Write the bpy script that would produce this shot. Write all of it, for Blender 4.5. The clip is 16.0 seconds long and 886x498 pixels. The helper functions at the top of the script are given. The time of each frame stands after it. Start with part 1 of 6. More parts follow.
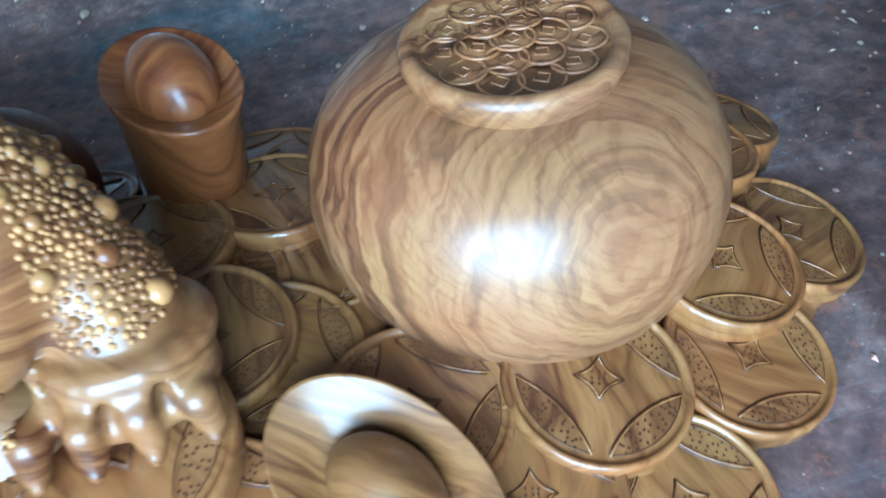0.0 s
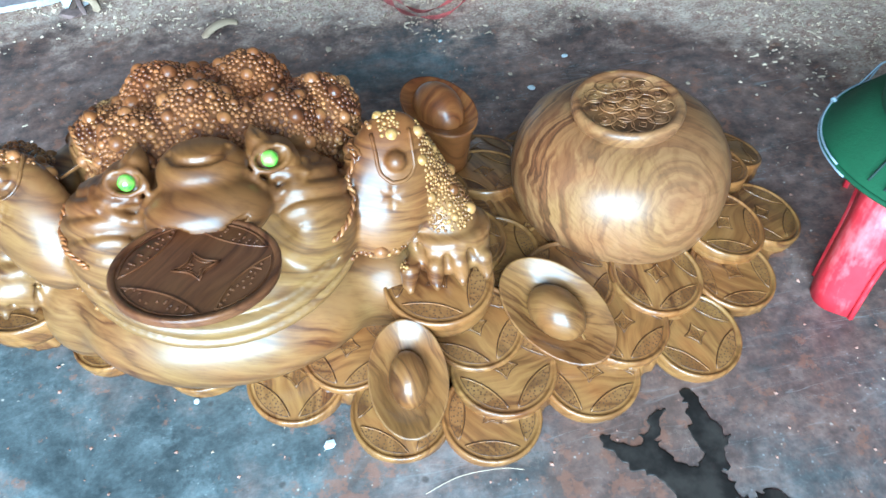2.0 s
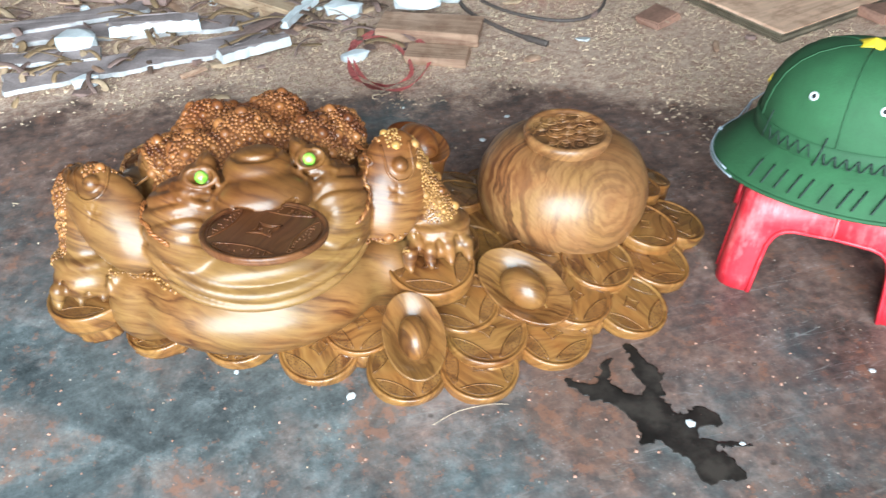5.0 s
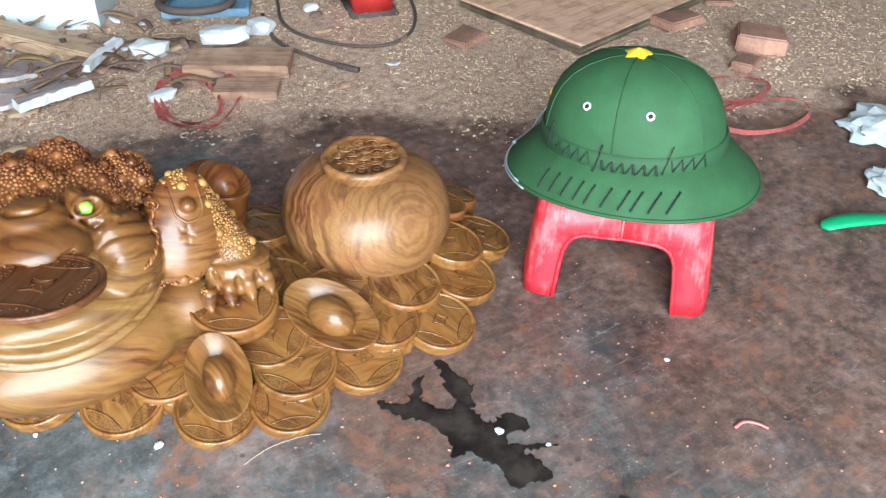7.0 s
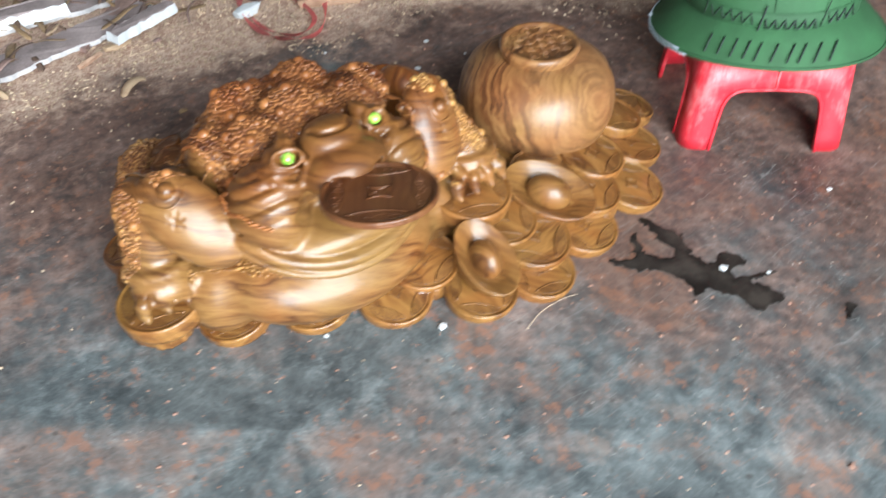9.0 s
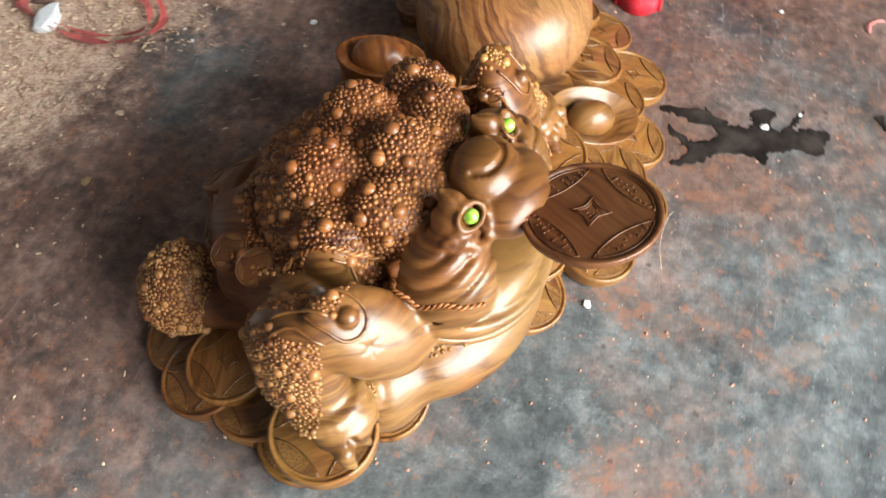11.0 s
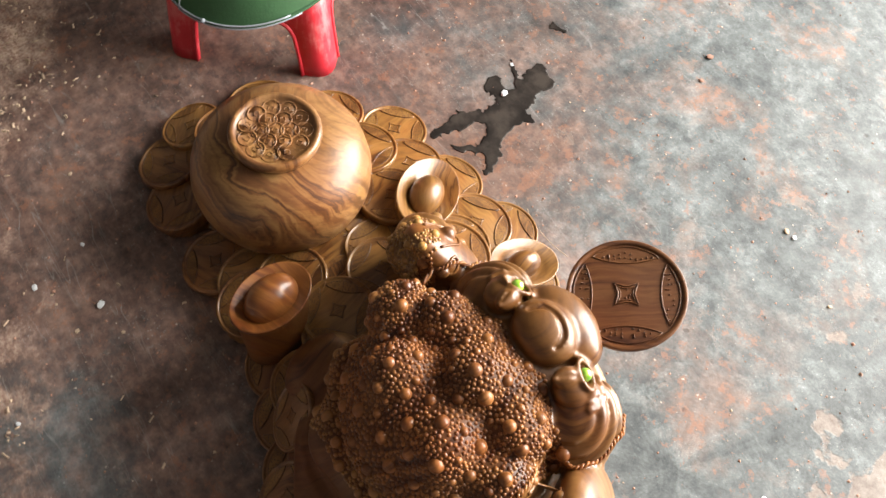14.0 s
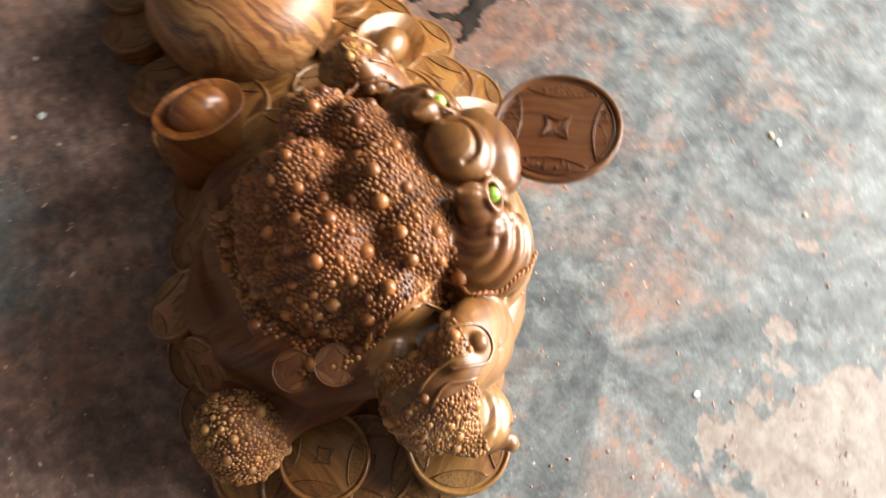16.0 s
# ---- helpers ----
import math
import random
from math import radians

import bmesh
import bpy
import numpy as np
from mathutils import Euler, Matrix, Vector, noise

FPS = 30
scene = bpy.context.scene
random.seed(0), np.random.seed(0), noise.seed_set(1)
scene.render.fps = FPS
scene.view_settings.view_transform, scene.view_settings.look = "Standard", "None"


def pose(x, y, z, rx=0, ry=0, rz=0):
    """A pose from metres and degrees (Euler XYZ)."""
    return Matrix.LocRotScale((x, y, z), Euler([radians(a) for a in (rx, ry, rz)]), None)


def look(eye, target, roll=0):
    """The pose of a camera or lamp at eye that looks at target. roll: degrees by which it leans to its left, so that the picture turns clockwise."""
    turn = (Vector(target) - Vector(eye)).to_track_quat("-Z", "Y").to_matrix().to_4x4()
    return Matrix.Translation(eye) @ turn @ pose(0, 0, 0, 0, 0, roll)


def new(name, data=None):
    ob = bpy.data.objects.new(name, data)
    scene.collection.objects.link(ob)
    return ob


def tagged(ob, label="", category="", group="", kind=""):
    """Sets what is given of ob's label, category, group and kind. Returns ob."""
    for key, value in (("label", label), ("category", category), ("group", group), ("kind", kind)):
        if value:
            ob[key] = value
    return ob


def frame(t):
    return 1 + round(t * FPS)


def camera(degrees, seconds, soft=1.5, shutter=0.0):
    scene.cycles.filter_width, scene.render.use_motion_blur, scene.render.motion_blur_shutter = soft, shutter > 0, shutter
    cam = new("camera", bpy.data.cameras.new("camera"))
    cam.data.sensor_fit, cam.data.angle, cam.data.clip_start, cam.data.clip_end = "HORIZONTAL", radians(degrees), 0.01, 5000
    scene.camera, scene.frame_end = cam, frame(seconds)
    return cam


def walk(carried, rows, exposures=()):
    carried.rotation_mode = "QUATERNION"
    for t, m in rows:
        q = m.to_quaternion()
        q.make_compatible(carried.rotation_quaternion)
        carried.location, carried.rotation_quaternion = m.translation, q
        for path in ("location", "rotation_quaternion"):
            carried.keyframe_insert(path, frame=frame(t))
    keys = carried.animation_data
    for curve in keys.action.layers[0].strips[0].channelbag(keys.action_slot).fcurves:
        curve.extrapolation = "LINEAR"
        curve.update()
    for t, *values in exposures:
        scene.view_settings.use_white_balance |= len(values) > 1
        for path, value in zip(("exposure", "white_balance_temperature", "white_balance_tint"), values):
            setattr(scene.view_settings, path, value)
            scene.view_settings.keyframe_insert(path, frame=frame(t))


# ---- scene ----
cam = camera(52.9, 16.0, shutter=0.5)
PATH = [
    (0, (0.427, -0.132, 0.389), (0.727, 1.231, -1.044), -6.3),
    (0.5, (0.394, -0.136, 0.482), (0.657, 1.053, -1.104), -5.0),
    (1, (0.34, -0.221, 0.555), (0.547, 0.998, -1.017), -2.9),
    (1.5, (0.286, -0.352, 0.633), (0.507, 0.949, -0.869), -2.2),
    (2, (0.233, -0.426, 0.668), (0.512, 0.945, -0.761), -2.4),
    (2.5, (0.173, -0.483, 0.67), (0.544, 0.927, -0.699), -0.2),
    (3, (0.145, -0.507, 0.678), (0.493, 0.915, -0.685), -1.7),
    (3.2, (0.152, -0.514, 0.68), (0.515, 0.911, -0.676), -1.9),
    (5.3, (0.091, -0.669, 0.714), (0.676, 0.82, -0.486), 1.8),
    (5.5, (0.107, -0.681, 0.714), (0.751, 0.794, -0.474), 2.2),
    (6, (0.126, -0.696, 0.72), (0.797, 0.768, -0.465), 0.6),
    (6.5, (0.137, -0.701, 0.727), (0.843, 0.761, -0.443), 1.2),
    (7, (0.168, -0.683, 0.722), (0.949, 0.728, -0.461), 0.9),
    (7.5, (0.158, -0.68, 0.729), (0.894, 0.75, -0.459), 0.2),
    (8, (0.106, -0.69, 0.75), (0.795, 0.755, -0.449), -1.1),
    (8.5, (-0.031, -0.64, 0.762), (0.775, 0.703, -0.481), -1.3),
    (9, (-0.217, -0.53, 0.777), (0.695, 0.601, -0.597), -0.9),
    (9.2, (-0.254, -0.492, 0.777), (0.664, 0.603, -0.623), -1.3),
    (11.3, (-0.322, 0.077, 0.81), (0.766, 0.253, -0.859), 3.0),
    (11.5, (-0.302, 0.122, 0.83), (0.74, 0.184, -0.876), 4.4),
    (12, (-0.222, 0.227, 0.884), (0.705, 0.061, -0.88), 5.9),
    (12.5, (-0.131, 0.324, 0.917), (0.652, -0.129, -0.867), 9.3),
    (13, (-0.054, 0.386, 0.962), (0.586, -0.181, -0.846), 8.9),
    (13.5, (-0.015, 0.397, 0.993), (0.627, -0.23, -0.795), 8.3),
    (14, (-0.029, 0.411, 1.005), (0.691, -0.189, -0.762), 6.8),
    (14.5, (-0.069, 0.41, 0.975), (0.671, -0.157, -0.794), 8.6),
    (15, (-0.128, 0.402, 0.952), (0.707, -0.082, -0.8), 8.2),
    (15.5, (-0.207, 0.326, 0.96), (0.638, -0.023, -0.818), 8.0),
    (16, (-0.214, 0.353, 0.881), (0.584, -0.139, -0.885), 6.6),
]
LIGHT = [(0, 0.06, 4000, -11), (1, 0.12, 4000, -14), (2, 0.17, 4450, -14), (3.2, 0.14, 5200, -8), (5.3, -0.08, 5700, -3), (7, -0.17, 5900, 2), (9.2, -0.18, 6100, 3), (11.3, 0.14, 6800, 7), (12.5, 0.41, 7100, 9), (13.5, 0.31, 7250, 10), (15, 0.39, 7250, 10), (16, 0.40, 7250, 10)]
walk(cam, [(t, look(eye, target, roll)) for t, eye, target, roll in PATH], LIGHT)

# ---- light: daylight through one wide doorway in front of the carving ----
world = bpy.data.worlds.new("daylight")
scene.world = world
world.use_nodes = True
wn = world.node_tree.nodes
sky = wn.new("ShaderNodeTexSky")
sky.sky_type = "NISHITA"
sky.sun_disc = False
sky.sun_elevation, sky.sun_rotation = radians(50), radians(200)
wn["Background"].inputs["Strength"].default_value = 0.12
world.node_tree.links.new(sky.outputs[0], wn["Background"].inputs["Color"])

door_data = bpy.data.lights.new("doorway_daylight", "AREA")
door_data.shape, door_data.size, door_data.size_y = "RECTANGLE", 2.7, 2.4
door_data.energy, door_data.color = 465.0, (0.97, 0.98, 1.0)
doorway_daylight = new("doorway_daylight", door_data)
doorway_daylight.matrix_world = look((-0.75, -2.32, 1.25), (-0.75, 3.0, 1.03))


# ---- small helpers ----
def link(tree, a, b):
    tree.links.new(a, b)


def part(name, bm, material, parent=None, label="", smooth=True):
    """One mesh object from a bmesh, under a thing or a part."""
    me = bpy.data.meshes.new(name)
    bm.normal_update()
    bm.to_mesh(me)
    bm.free()
    return shown(name, me, material, parent, label, smooth)


def shown(name, me, material, parent=None, label="", smooth=True):
    for m in material if isinstance(material, (list, tuple)) else [material]:
        me.materials.append(m)
    if smooth:
        me.polygons.foreach_set("use_smooth", [True] * len(me.polygons))
        me.update()
    ob = new(name, me)
    if parent is not None:
        ob.parent = parent
    if label:
        ob["label"] = label
    return ob


def base(name, m, label, category, group="", kind=""):
    """An Empty at a thing's base."""
    ob = new(name)
    ob.empty_display_size = 0.02
    ob.matrix_world = m
    return tagged(ob, label, category, group, kind)


def raw(verts, faces):
    bm = bmesh.new()
    vs = [bm.verts.new(v) for v in verts]
    for f in faces:
        try:
            bm.faces.new([vs[i] for i in f])
        except ValueError:
            pass
    return bm


def lathe(profile, seg=48, sx=1.0, sy=1.0, close=True):
    """A turned solid from (radius, height) pairs, going up the outside."""
    verts, faces = [], []
    for r, z in profile:
        for i in range(seg):
            a = 2 * math.pi * i / seg
            verts.append((r * math.cos(a) * sx, r * math.sin(a) * sy, z))
    n = len(profile)
    for j in range(n - 1):
        for i in range(seg):
            k = (i + 1) % seg
            faces.append((j * seg + i, j * seg + k, (j + 1) * seg + k, (j + 1) * seg + i))
    if close:
        faces.append(tuple(range(seg - 1, -1, -1)))
        faces.append(tuple((n - 1) * seg + i for i in range(seg)))
    return raw(verts, faces)


def tube_into(bm, points, radius, seg=6, flat=1.0, closed=False, mat=0):
    """A tube along points; radius is a number or a list; flat squashes it across its second side."""
    pts = [Vector(p) for p in points]
    n = len(pts)
    rings, up = [], None
    for i, p in enumerate(pts):
        a = pts[(i - 1) % n] if closed or i > 0 else p
        b = pts[(i + 1) % n] if closed or i < n - 1 else p
        d = (b - a).normalized()
        if up is None:
            up = Vector((0, 0, 1)) if abs(d.z) < 0.9 else Vector((1, 0, 0))
        side = d.cross(up).normalized()
        up = side.cross(d).normalized()
        r = radius[i] if isinstance(radius, (list, tuple)) else radius
        ring = []
        for k in range(seg):
            t = 2 * math.pi * k / seg
            ring.append(bm.verts.new(p + side * (r * math.cos(t)) + up * (r * flat * math.sin(t))))
        rings.append(ring)
    for i in range(n if closed else n - 1):
        a, b = rings[i], rings[(i + 1) % n]
        for k in range(seg):
            f = bm.faces.new((a[k], a[(k + 1) % seg], b[(k + 1) % seg], b[k]))
            f.material_index = mat
            f.smooth = True
    if not closed:
        bm.faces.new(rings[0][::-1]).material_index = mat
        bm.faces.new(rings[-1]).material_index = mat


def spline(points, steps=8, closed=False):
    """Catmull-Rom through the points."""
    p = [Vector(q) for q in points]
    n = len(p)
    out = []
    for i in range(n if closed else n - 1):
        if closed:
            a, b, c, d = p[(i - 1) % n], p[i], p[(i + 1) % n], p[(i + 2) % n]
        else:
            a, b, c, d = p[max(i - 1, 0)], p[i], p[i + 1], p[min(i + 2, n - 1)]
        for s in range(steps):
            t = s / steps
            out.append(0.5 * ((2 * b) + (c - a) * t + (2 * a - 5 * b + 4 * c - d) * t * t + (3 * b - a - 3 * c + d) * t ** 3))
    if not closed:
        out.append(p[-1])
    return out


def box_bm(sx, sy, sz, bevel=0.002, wob=0.0, seed=0):
    """A bevelled box standing on z = 0, its corners a little off true."""
    rng = random.Random(seed)
    bm = bmesh.new()
    bmesh.ops.create_cube(bm, size=1)
    for v in bm.verts:
        v.co = Vector((v.co.x * sx, v.co.y * sy, (v.co.z + 0.5) * sz))
        v.co += Vector((rng.uniform(-wob, wob), rng.uniform(-wob, wob), rng.uniform(-wob, wob) * 0.3 if v.co.z > 0.5 * sz else 0))
    if bevel:
        bmesh.ops.bevel(bm, geom=list(bm.edges), offset=bevel, segments=2, affect="EDGES")
    return bm


def lump_bm(sx, sy, sz, seed=0, cuts=2, rough=0.25):
    """A broken chunk with an uneven outline."""
    bm = bmesh.new()
    bmesh.ops.create_icosphere(bm, subdivisions=cuts, radius=1)
    for v in bm.verts:
        k = 1 + rough * noise.noise(v.co * 1.7 + Vector((seed * 7.1, seed * 3.3, 0))) * 1.6
        q = v.co * k
        q = Vector((max(-0.8, min(0.8, q.x)), max(-0.8, min(0.8, q.y)), max(-0.75, min(0.75, q.z))))
        v.co = Vector((q.x * sx / 1.6, q.y * sy / 1.6, (q.z + 0.75) * sz / 1.5))
    return bm


# ---- solids from distance fields ----
class Carving:
    """A solid carved out of rounded forms on a grid, turned into one mesh."""

    def __init__(self, low, high, step):
        self.low, self.step = np.array(low, np.float32), np.array(step, np.float32) * np.ones(3, np.float32)
        self.n = np.ceil((np.array(high) - self.low) / self.step).astype(int) + 1
        self.f = np.full(self.n, 0.2, np.float32)

    def window(self, lo, hi):
        a = np.clip(np.floor((np.array(lo) - self.low) / self.step).astype(int), 0, self.n - 1)
        b = np.clip(np.ceil((np.array(hi) - self.low) / self.step).astype(int) + 1, a + 1, self.n)
        s = tuple(slice(i, j) for i, j in zip(a, b))
        axes = [self.low[k] + self.step[k] * np.arange(a[k], b[k], dtype=np.float32) for k in range(3)]
        return s, np.meshgrid(*axes, indexing="ij", sparse=True)

    def join(self, s, d, k):
        f = self.f[s]
        h = np.maximum(k - np.abs(f - d), 0) / k
        self.f[s] = np.minimum(f, d) - h * h * k * 0.25

    def cut(self, s, d, k):
        f = self.f[s]
        h = np.maximum(k - np.abs(f + d), 0) / k
        self.f[s] = np.maximum(f, -d) + h * h * k * 0.25

    def _ball(self, c, r, turn):
        r = np.array(r, np.float32) * np.ones(3, np.float32)
        reach = float(r.max()) + 0.05
        s, (x, y, z) = self.window(np.array(c) - reach, np.array(c) + reach)
        x, y, z = x - c[0], y - c[1], z - c[2]
        if turn:
            m = np.array(Euler([radians(a) for a in turn]).to_matrix().transposed())
            x, y, z = (m[i, 0] * x + m[i, 1] * y + m[i, 2] * z for i in range(3))
        k0 = np.sqrt((x / r[0]) ** 2 + (y / r[1]) ** 2 + (z / r[2]) ** 2)
        k1 = np.sqrt((x / r[0] ** 2) ** 2 + (y / r[1] ** 2) ** 2 + (z / r[2] ** 2) ** 2) + 1e-6
        return s, (k0 * (k0 - 1) / k1).astype(np.float32)

    def ball(self, c, r, k=0.02, turn=None):
        self.join(*self._ball(c, r, turn), k)

    def scoop(self, c, r, k=0.008, turn=None):
        self.cut(*self._ball(c, r, turn), k)

    def _limb(self, a, b, ra, rb):
        a, b = np.array(a, np.float32), np.array(b, np.float32)
        reach = max(ra, rb) + 0.04
        s, (x, y, z) = self.window(np.minimum(a, b) - reach, np.maximum(a, b) + reach)
        ab = b - a
        t = np.clip(((x - a[0]) * ab[0] + (y - a[1]) * ab[1] + (z - a[2]) * ab[2]) / float(ab @ ab), 0, 1)
        d = np.sqrt((x - a[0] - t * ab[0]) ** 2 + (y - a[1] - t * ab[1]) ** 2 + (z - a[2] - t * ab[2]) ** 2) - (ra + (rb - ra) * t)
        return s, d.astype(np.float32)

    def limb(self, a, b, ra, rb, k=0.015):
        self.join(*self._limb(a, b, ra, rb), k)

    def groove(self, points, r, k=0.003):
        for a, b in zip(points, points[1:]):
            self.cut(*self._limb(a, b, r, r), k)

    def ridge(self, points, r, k=0.004):
        for a, b in zip(points, points[1:]):
            self.join(*self._limb(a, b, r, r), k)

    def lay(self, p, lift=0.0, rounds=24):
        """The nearest point of the surface to p, lifted off it, and the normal there."""
        p = np.array(p, float)
        for _ in range(rounds):
            g = (p - self.low) / self.step
            i = np.clip(np.floor(g).astype(int), 1, self.n - 3)
            c = self.f[i[0]:i[0] + 2, i[1]:i[1] + 2, i[2]:i[2] + 2].astype(float)
            wx, wy, wz = (np.array([1 - q, q]) for q in g - i)
            d = np.einsum("ijk,i,j,k", c, wx, wy, wz)
            n = np.array([np.einsum("jk,j,k", c[1] - c[0], wy, wz), np.einsum("ik,i,k", c[:, 1] - c[:, 0], wx, wz), np.einsum("ij,i,j", c[:, :, 1] - c[:, :, 0], wx, wy)])
            n /= np.linalg.norm(n) + 1e-9
            p = p - n * np.clip(d - lift, -0.005, 0.005)
        return Vector(p), Vector(n)

    def mesh(self):
        """Surface nets: one vertex in each cell that the surface crosses, one quad on each grid edge."""
        f = self.f
        inside = f < 0
        total = np.zeros(tuple(np.array(f.shape) - 1) + (3,), np.float32)
        count = np.zeros(tuple(np.array(f.shape) - 1), np.float32)
        for axis in range(3):
            a = np.moveaxis(f, axis, 0)
            lo, hi = a[:-1], a[1:]
            cross = (lo < 0) != (hi < 0)
            t = np.where(cross, lo / np.where(cross, lo - hi, 1), 0).astype(np.float32)
            t, cross = np.moveaxis(t, 0, axis), np.moveaxis(cross, 0, axis).astype(np.float32)
            others = [k for k in range(3) if k != axis]
            for da in (0, 1):
                for db in (0, 1):
                    s = [slice(None)] * 3
                    s[others[0]] = slice(da, da + total.shape[others[0]])
                    s[others[1]] = slice(db, db + total.shape[others[1]])
                    tt, cc = t[tuple(s)], cross[tuple(s)]
                    total[..., axis] += tt * cc
                    total[..., others[0]] += da * cc
                    total[..., others[1]] += db * cc
                    count += cc
        live = count > 0
        index = np.full(count.shape, -1, np.int64)
        index[live] = np.arange(int(live.sum()))
        cells = np.argwhere(live)
        verts = self.low + (cells + total[live] / count[live][:, None]) * self.step
        quads = []
        for axis in range(3):
            o1, o2 = (axis + 1) % 3, (axis + 2) % 3
            lo = [slice(None)] * 3
            hi = [slice(None)] * 3
            lo[axis], hi[axis] = slice(0, -1), slice(1, None)
            a, b = inside[tuple(lo)], inside[tuple(hi)]
            at = np.argwhere(a != b)
            at = at[(at[:, o1] > 0) & (at[:, o2] > 0) & (at[:, o1] < index.shape[o1]) & (at[:, o2] < index.shape[o2])]
            e1, e2 = np.eye(3, dtype=int)[o1], np.eye(3, dtype=int)[o2]
            q = np.stack([index[tuple((at - d).T)] for d in (e1 + e2, e2, 0 * e1, e1)], 1)
            flip = ~a[tuple(at.T)]
            q[flip] = q[flip][:, ::-1]
            quads.append(q)
        quads = np.concatenate(quads)
        return verts, quads[(quads >= 0).all(1)]


# ---- materials ----
def material(name):
    m = bpy.data.materials.new(name)
    m.use_nodes = True
    return m, m.node_tree, m.node_tree.nodes, m.node_tree.nodes["Principled BSDF"]


def ramp(nodes, stops):
    r = nodes.new("ShaderNodeValToRGB")
    e = r.color_ramp.elements
    while len(e) < len(stops):
        e.new(0.5)
    for el, (p, c) in zip(e, stops):
        el.position, el.color = p, (*c, 1)
    return r


def noise_node(tree, vec, scale, detail=4, rough=0.55, distort=0.0):
    n = tree.nodes.new("ShaderNodeTexNoise")
    n.inputs["Scale"].default_value, n.inputs["Detail"].default_value = scale, detail
    n.inputs["Roughness"].default_value, n.inputs["Distortion"].default_value = rough, distort
    link(tree, vec, n.inputs["Vector"])
    return n


def mixed(tree, kind, fac, a, b):
    m = tree.nodes.new("ShaderNodeMix")
    m.data_type, m.blend_type = "RGBA", kind
    for slot, v in ((0, fac), (6, a), (7, b)):
        if isinstance(v, (int, float)):
            m.inputs[slot].default_value = v
        elif isinstance(v, tuple):
            m.inputs[slot].default_value = (*v, 1)
        else:
            link(tree, v, m.inputs[slot])
    return m.outputs[2]


def coords(tree, shift=False, turn=(0, 0, 0), stretch=(1, 1, 1)):
    tc = tree.nodes.new("ShaderNodeTexCoord")
    mp = tree.nodes.new("ShaderNodeMapping")
    mp.inputs["Rotation"].default_value = [radians(a) for a in turn]
    mp.inputs["Scale"].default_value = stretch
    out = tc.outputs["Object"]
    if shift:
        info = tree.nodes.new("ShaderNodeObjectInfo")
        off = tree.nodes.new("ShaderNodeVectorMath")
        off.operation = "MULTIPLY_ADD"
        mul = tree.nodes.new("ShaderNodeCombineXYZ")
        for i in range(3):
            link(tree, info.outputs["Random"], mul.inputs[i])
        off.inputs[1].default_value = (3.7, 5.1, 2.3)
        link(tree, mul.outputs[0], off.inputs[0])
        link(tree, out, off.inputs[2])
        out = off.outputs[0]
    link(tree, out, mp.inputs["Vector"])
    return mp.outputs[0]


def bump(tree, shader, height, strength, distance):
    b = tree.nodes.new("ShaderNodeBump")
    b.inputs["Strength"].default_value, b.inputs["Distance"].default_value = strength, distance
    link(tree, height, b.inputs["Height"])
    link(tree, b.outputs[0], shader.inputs["Normal"])


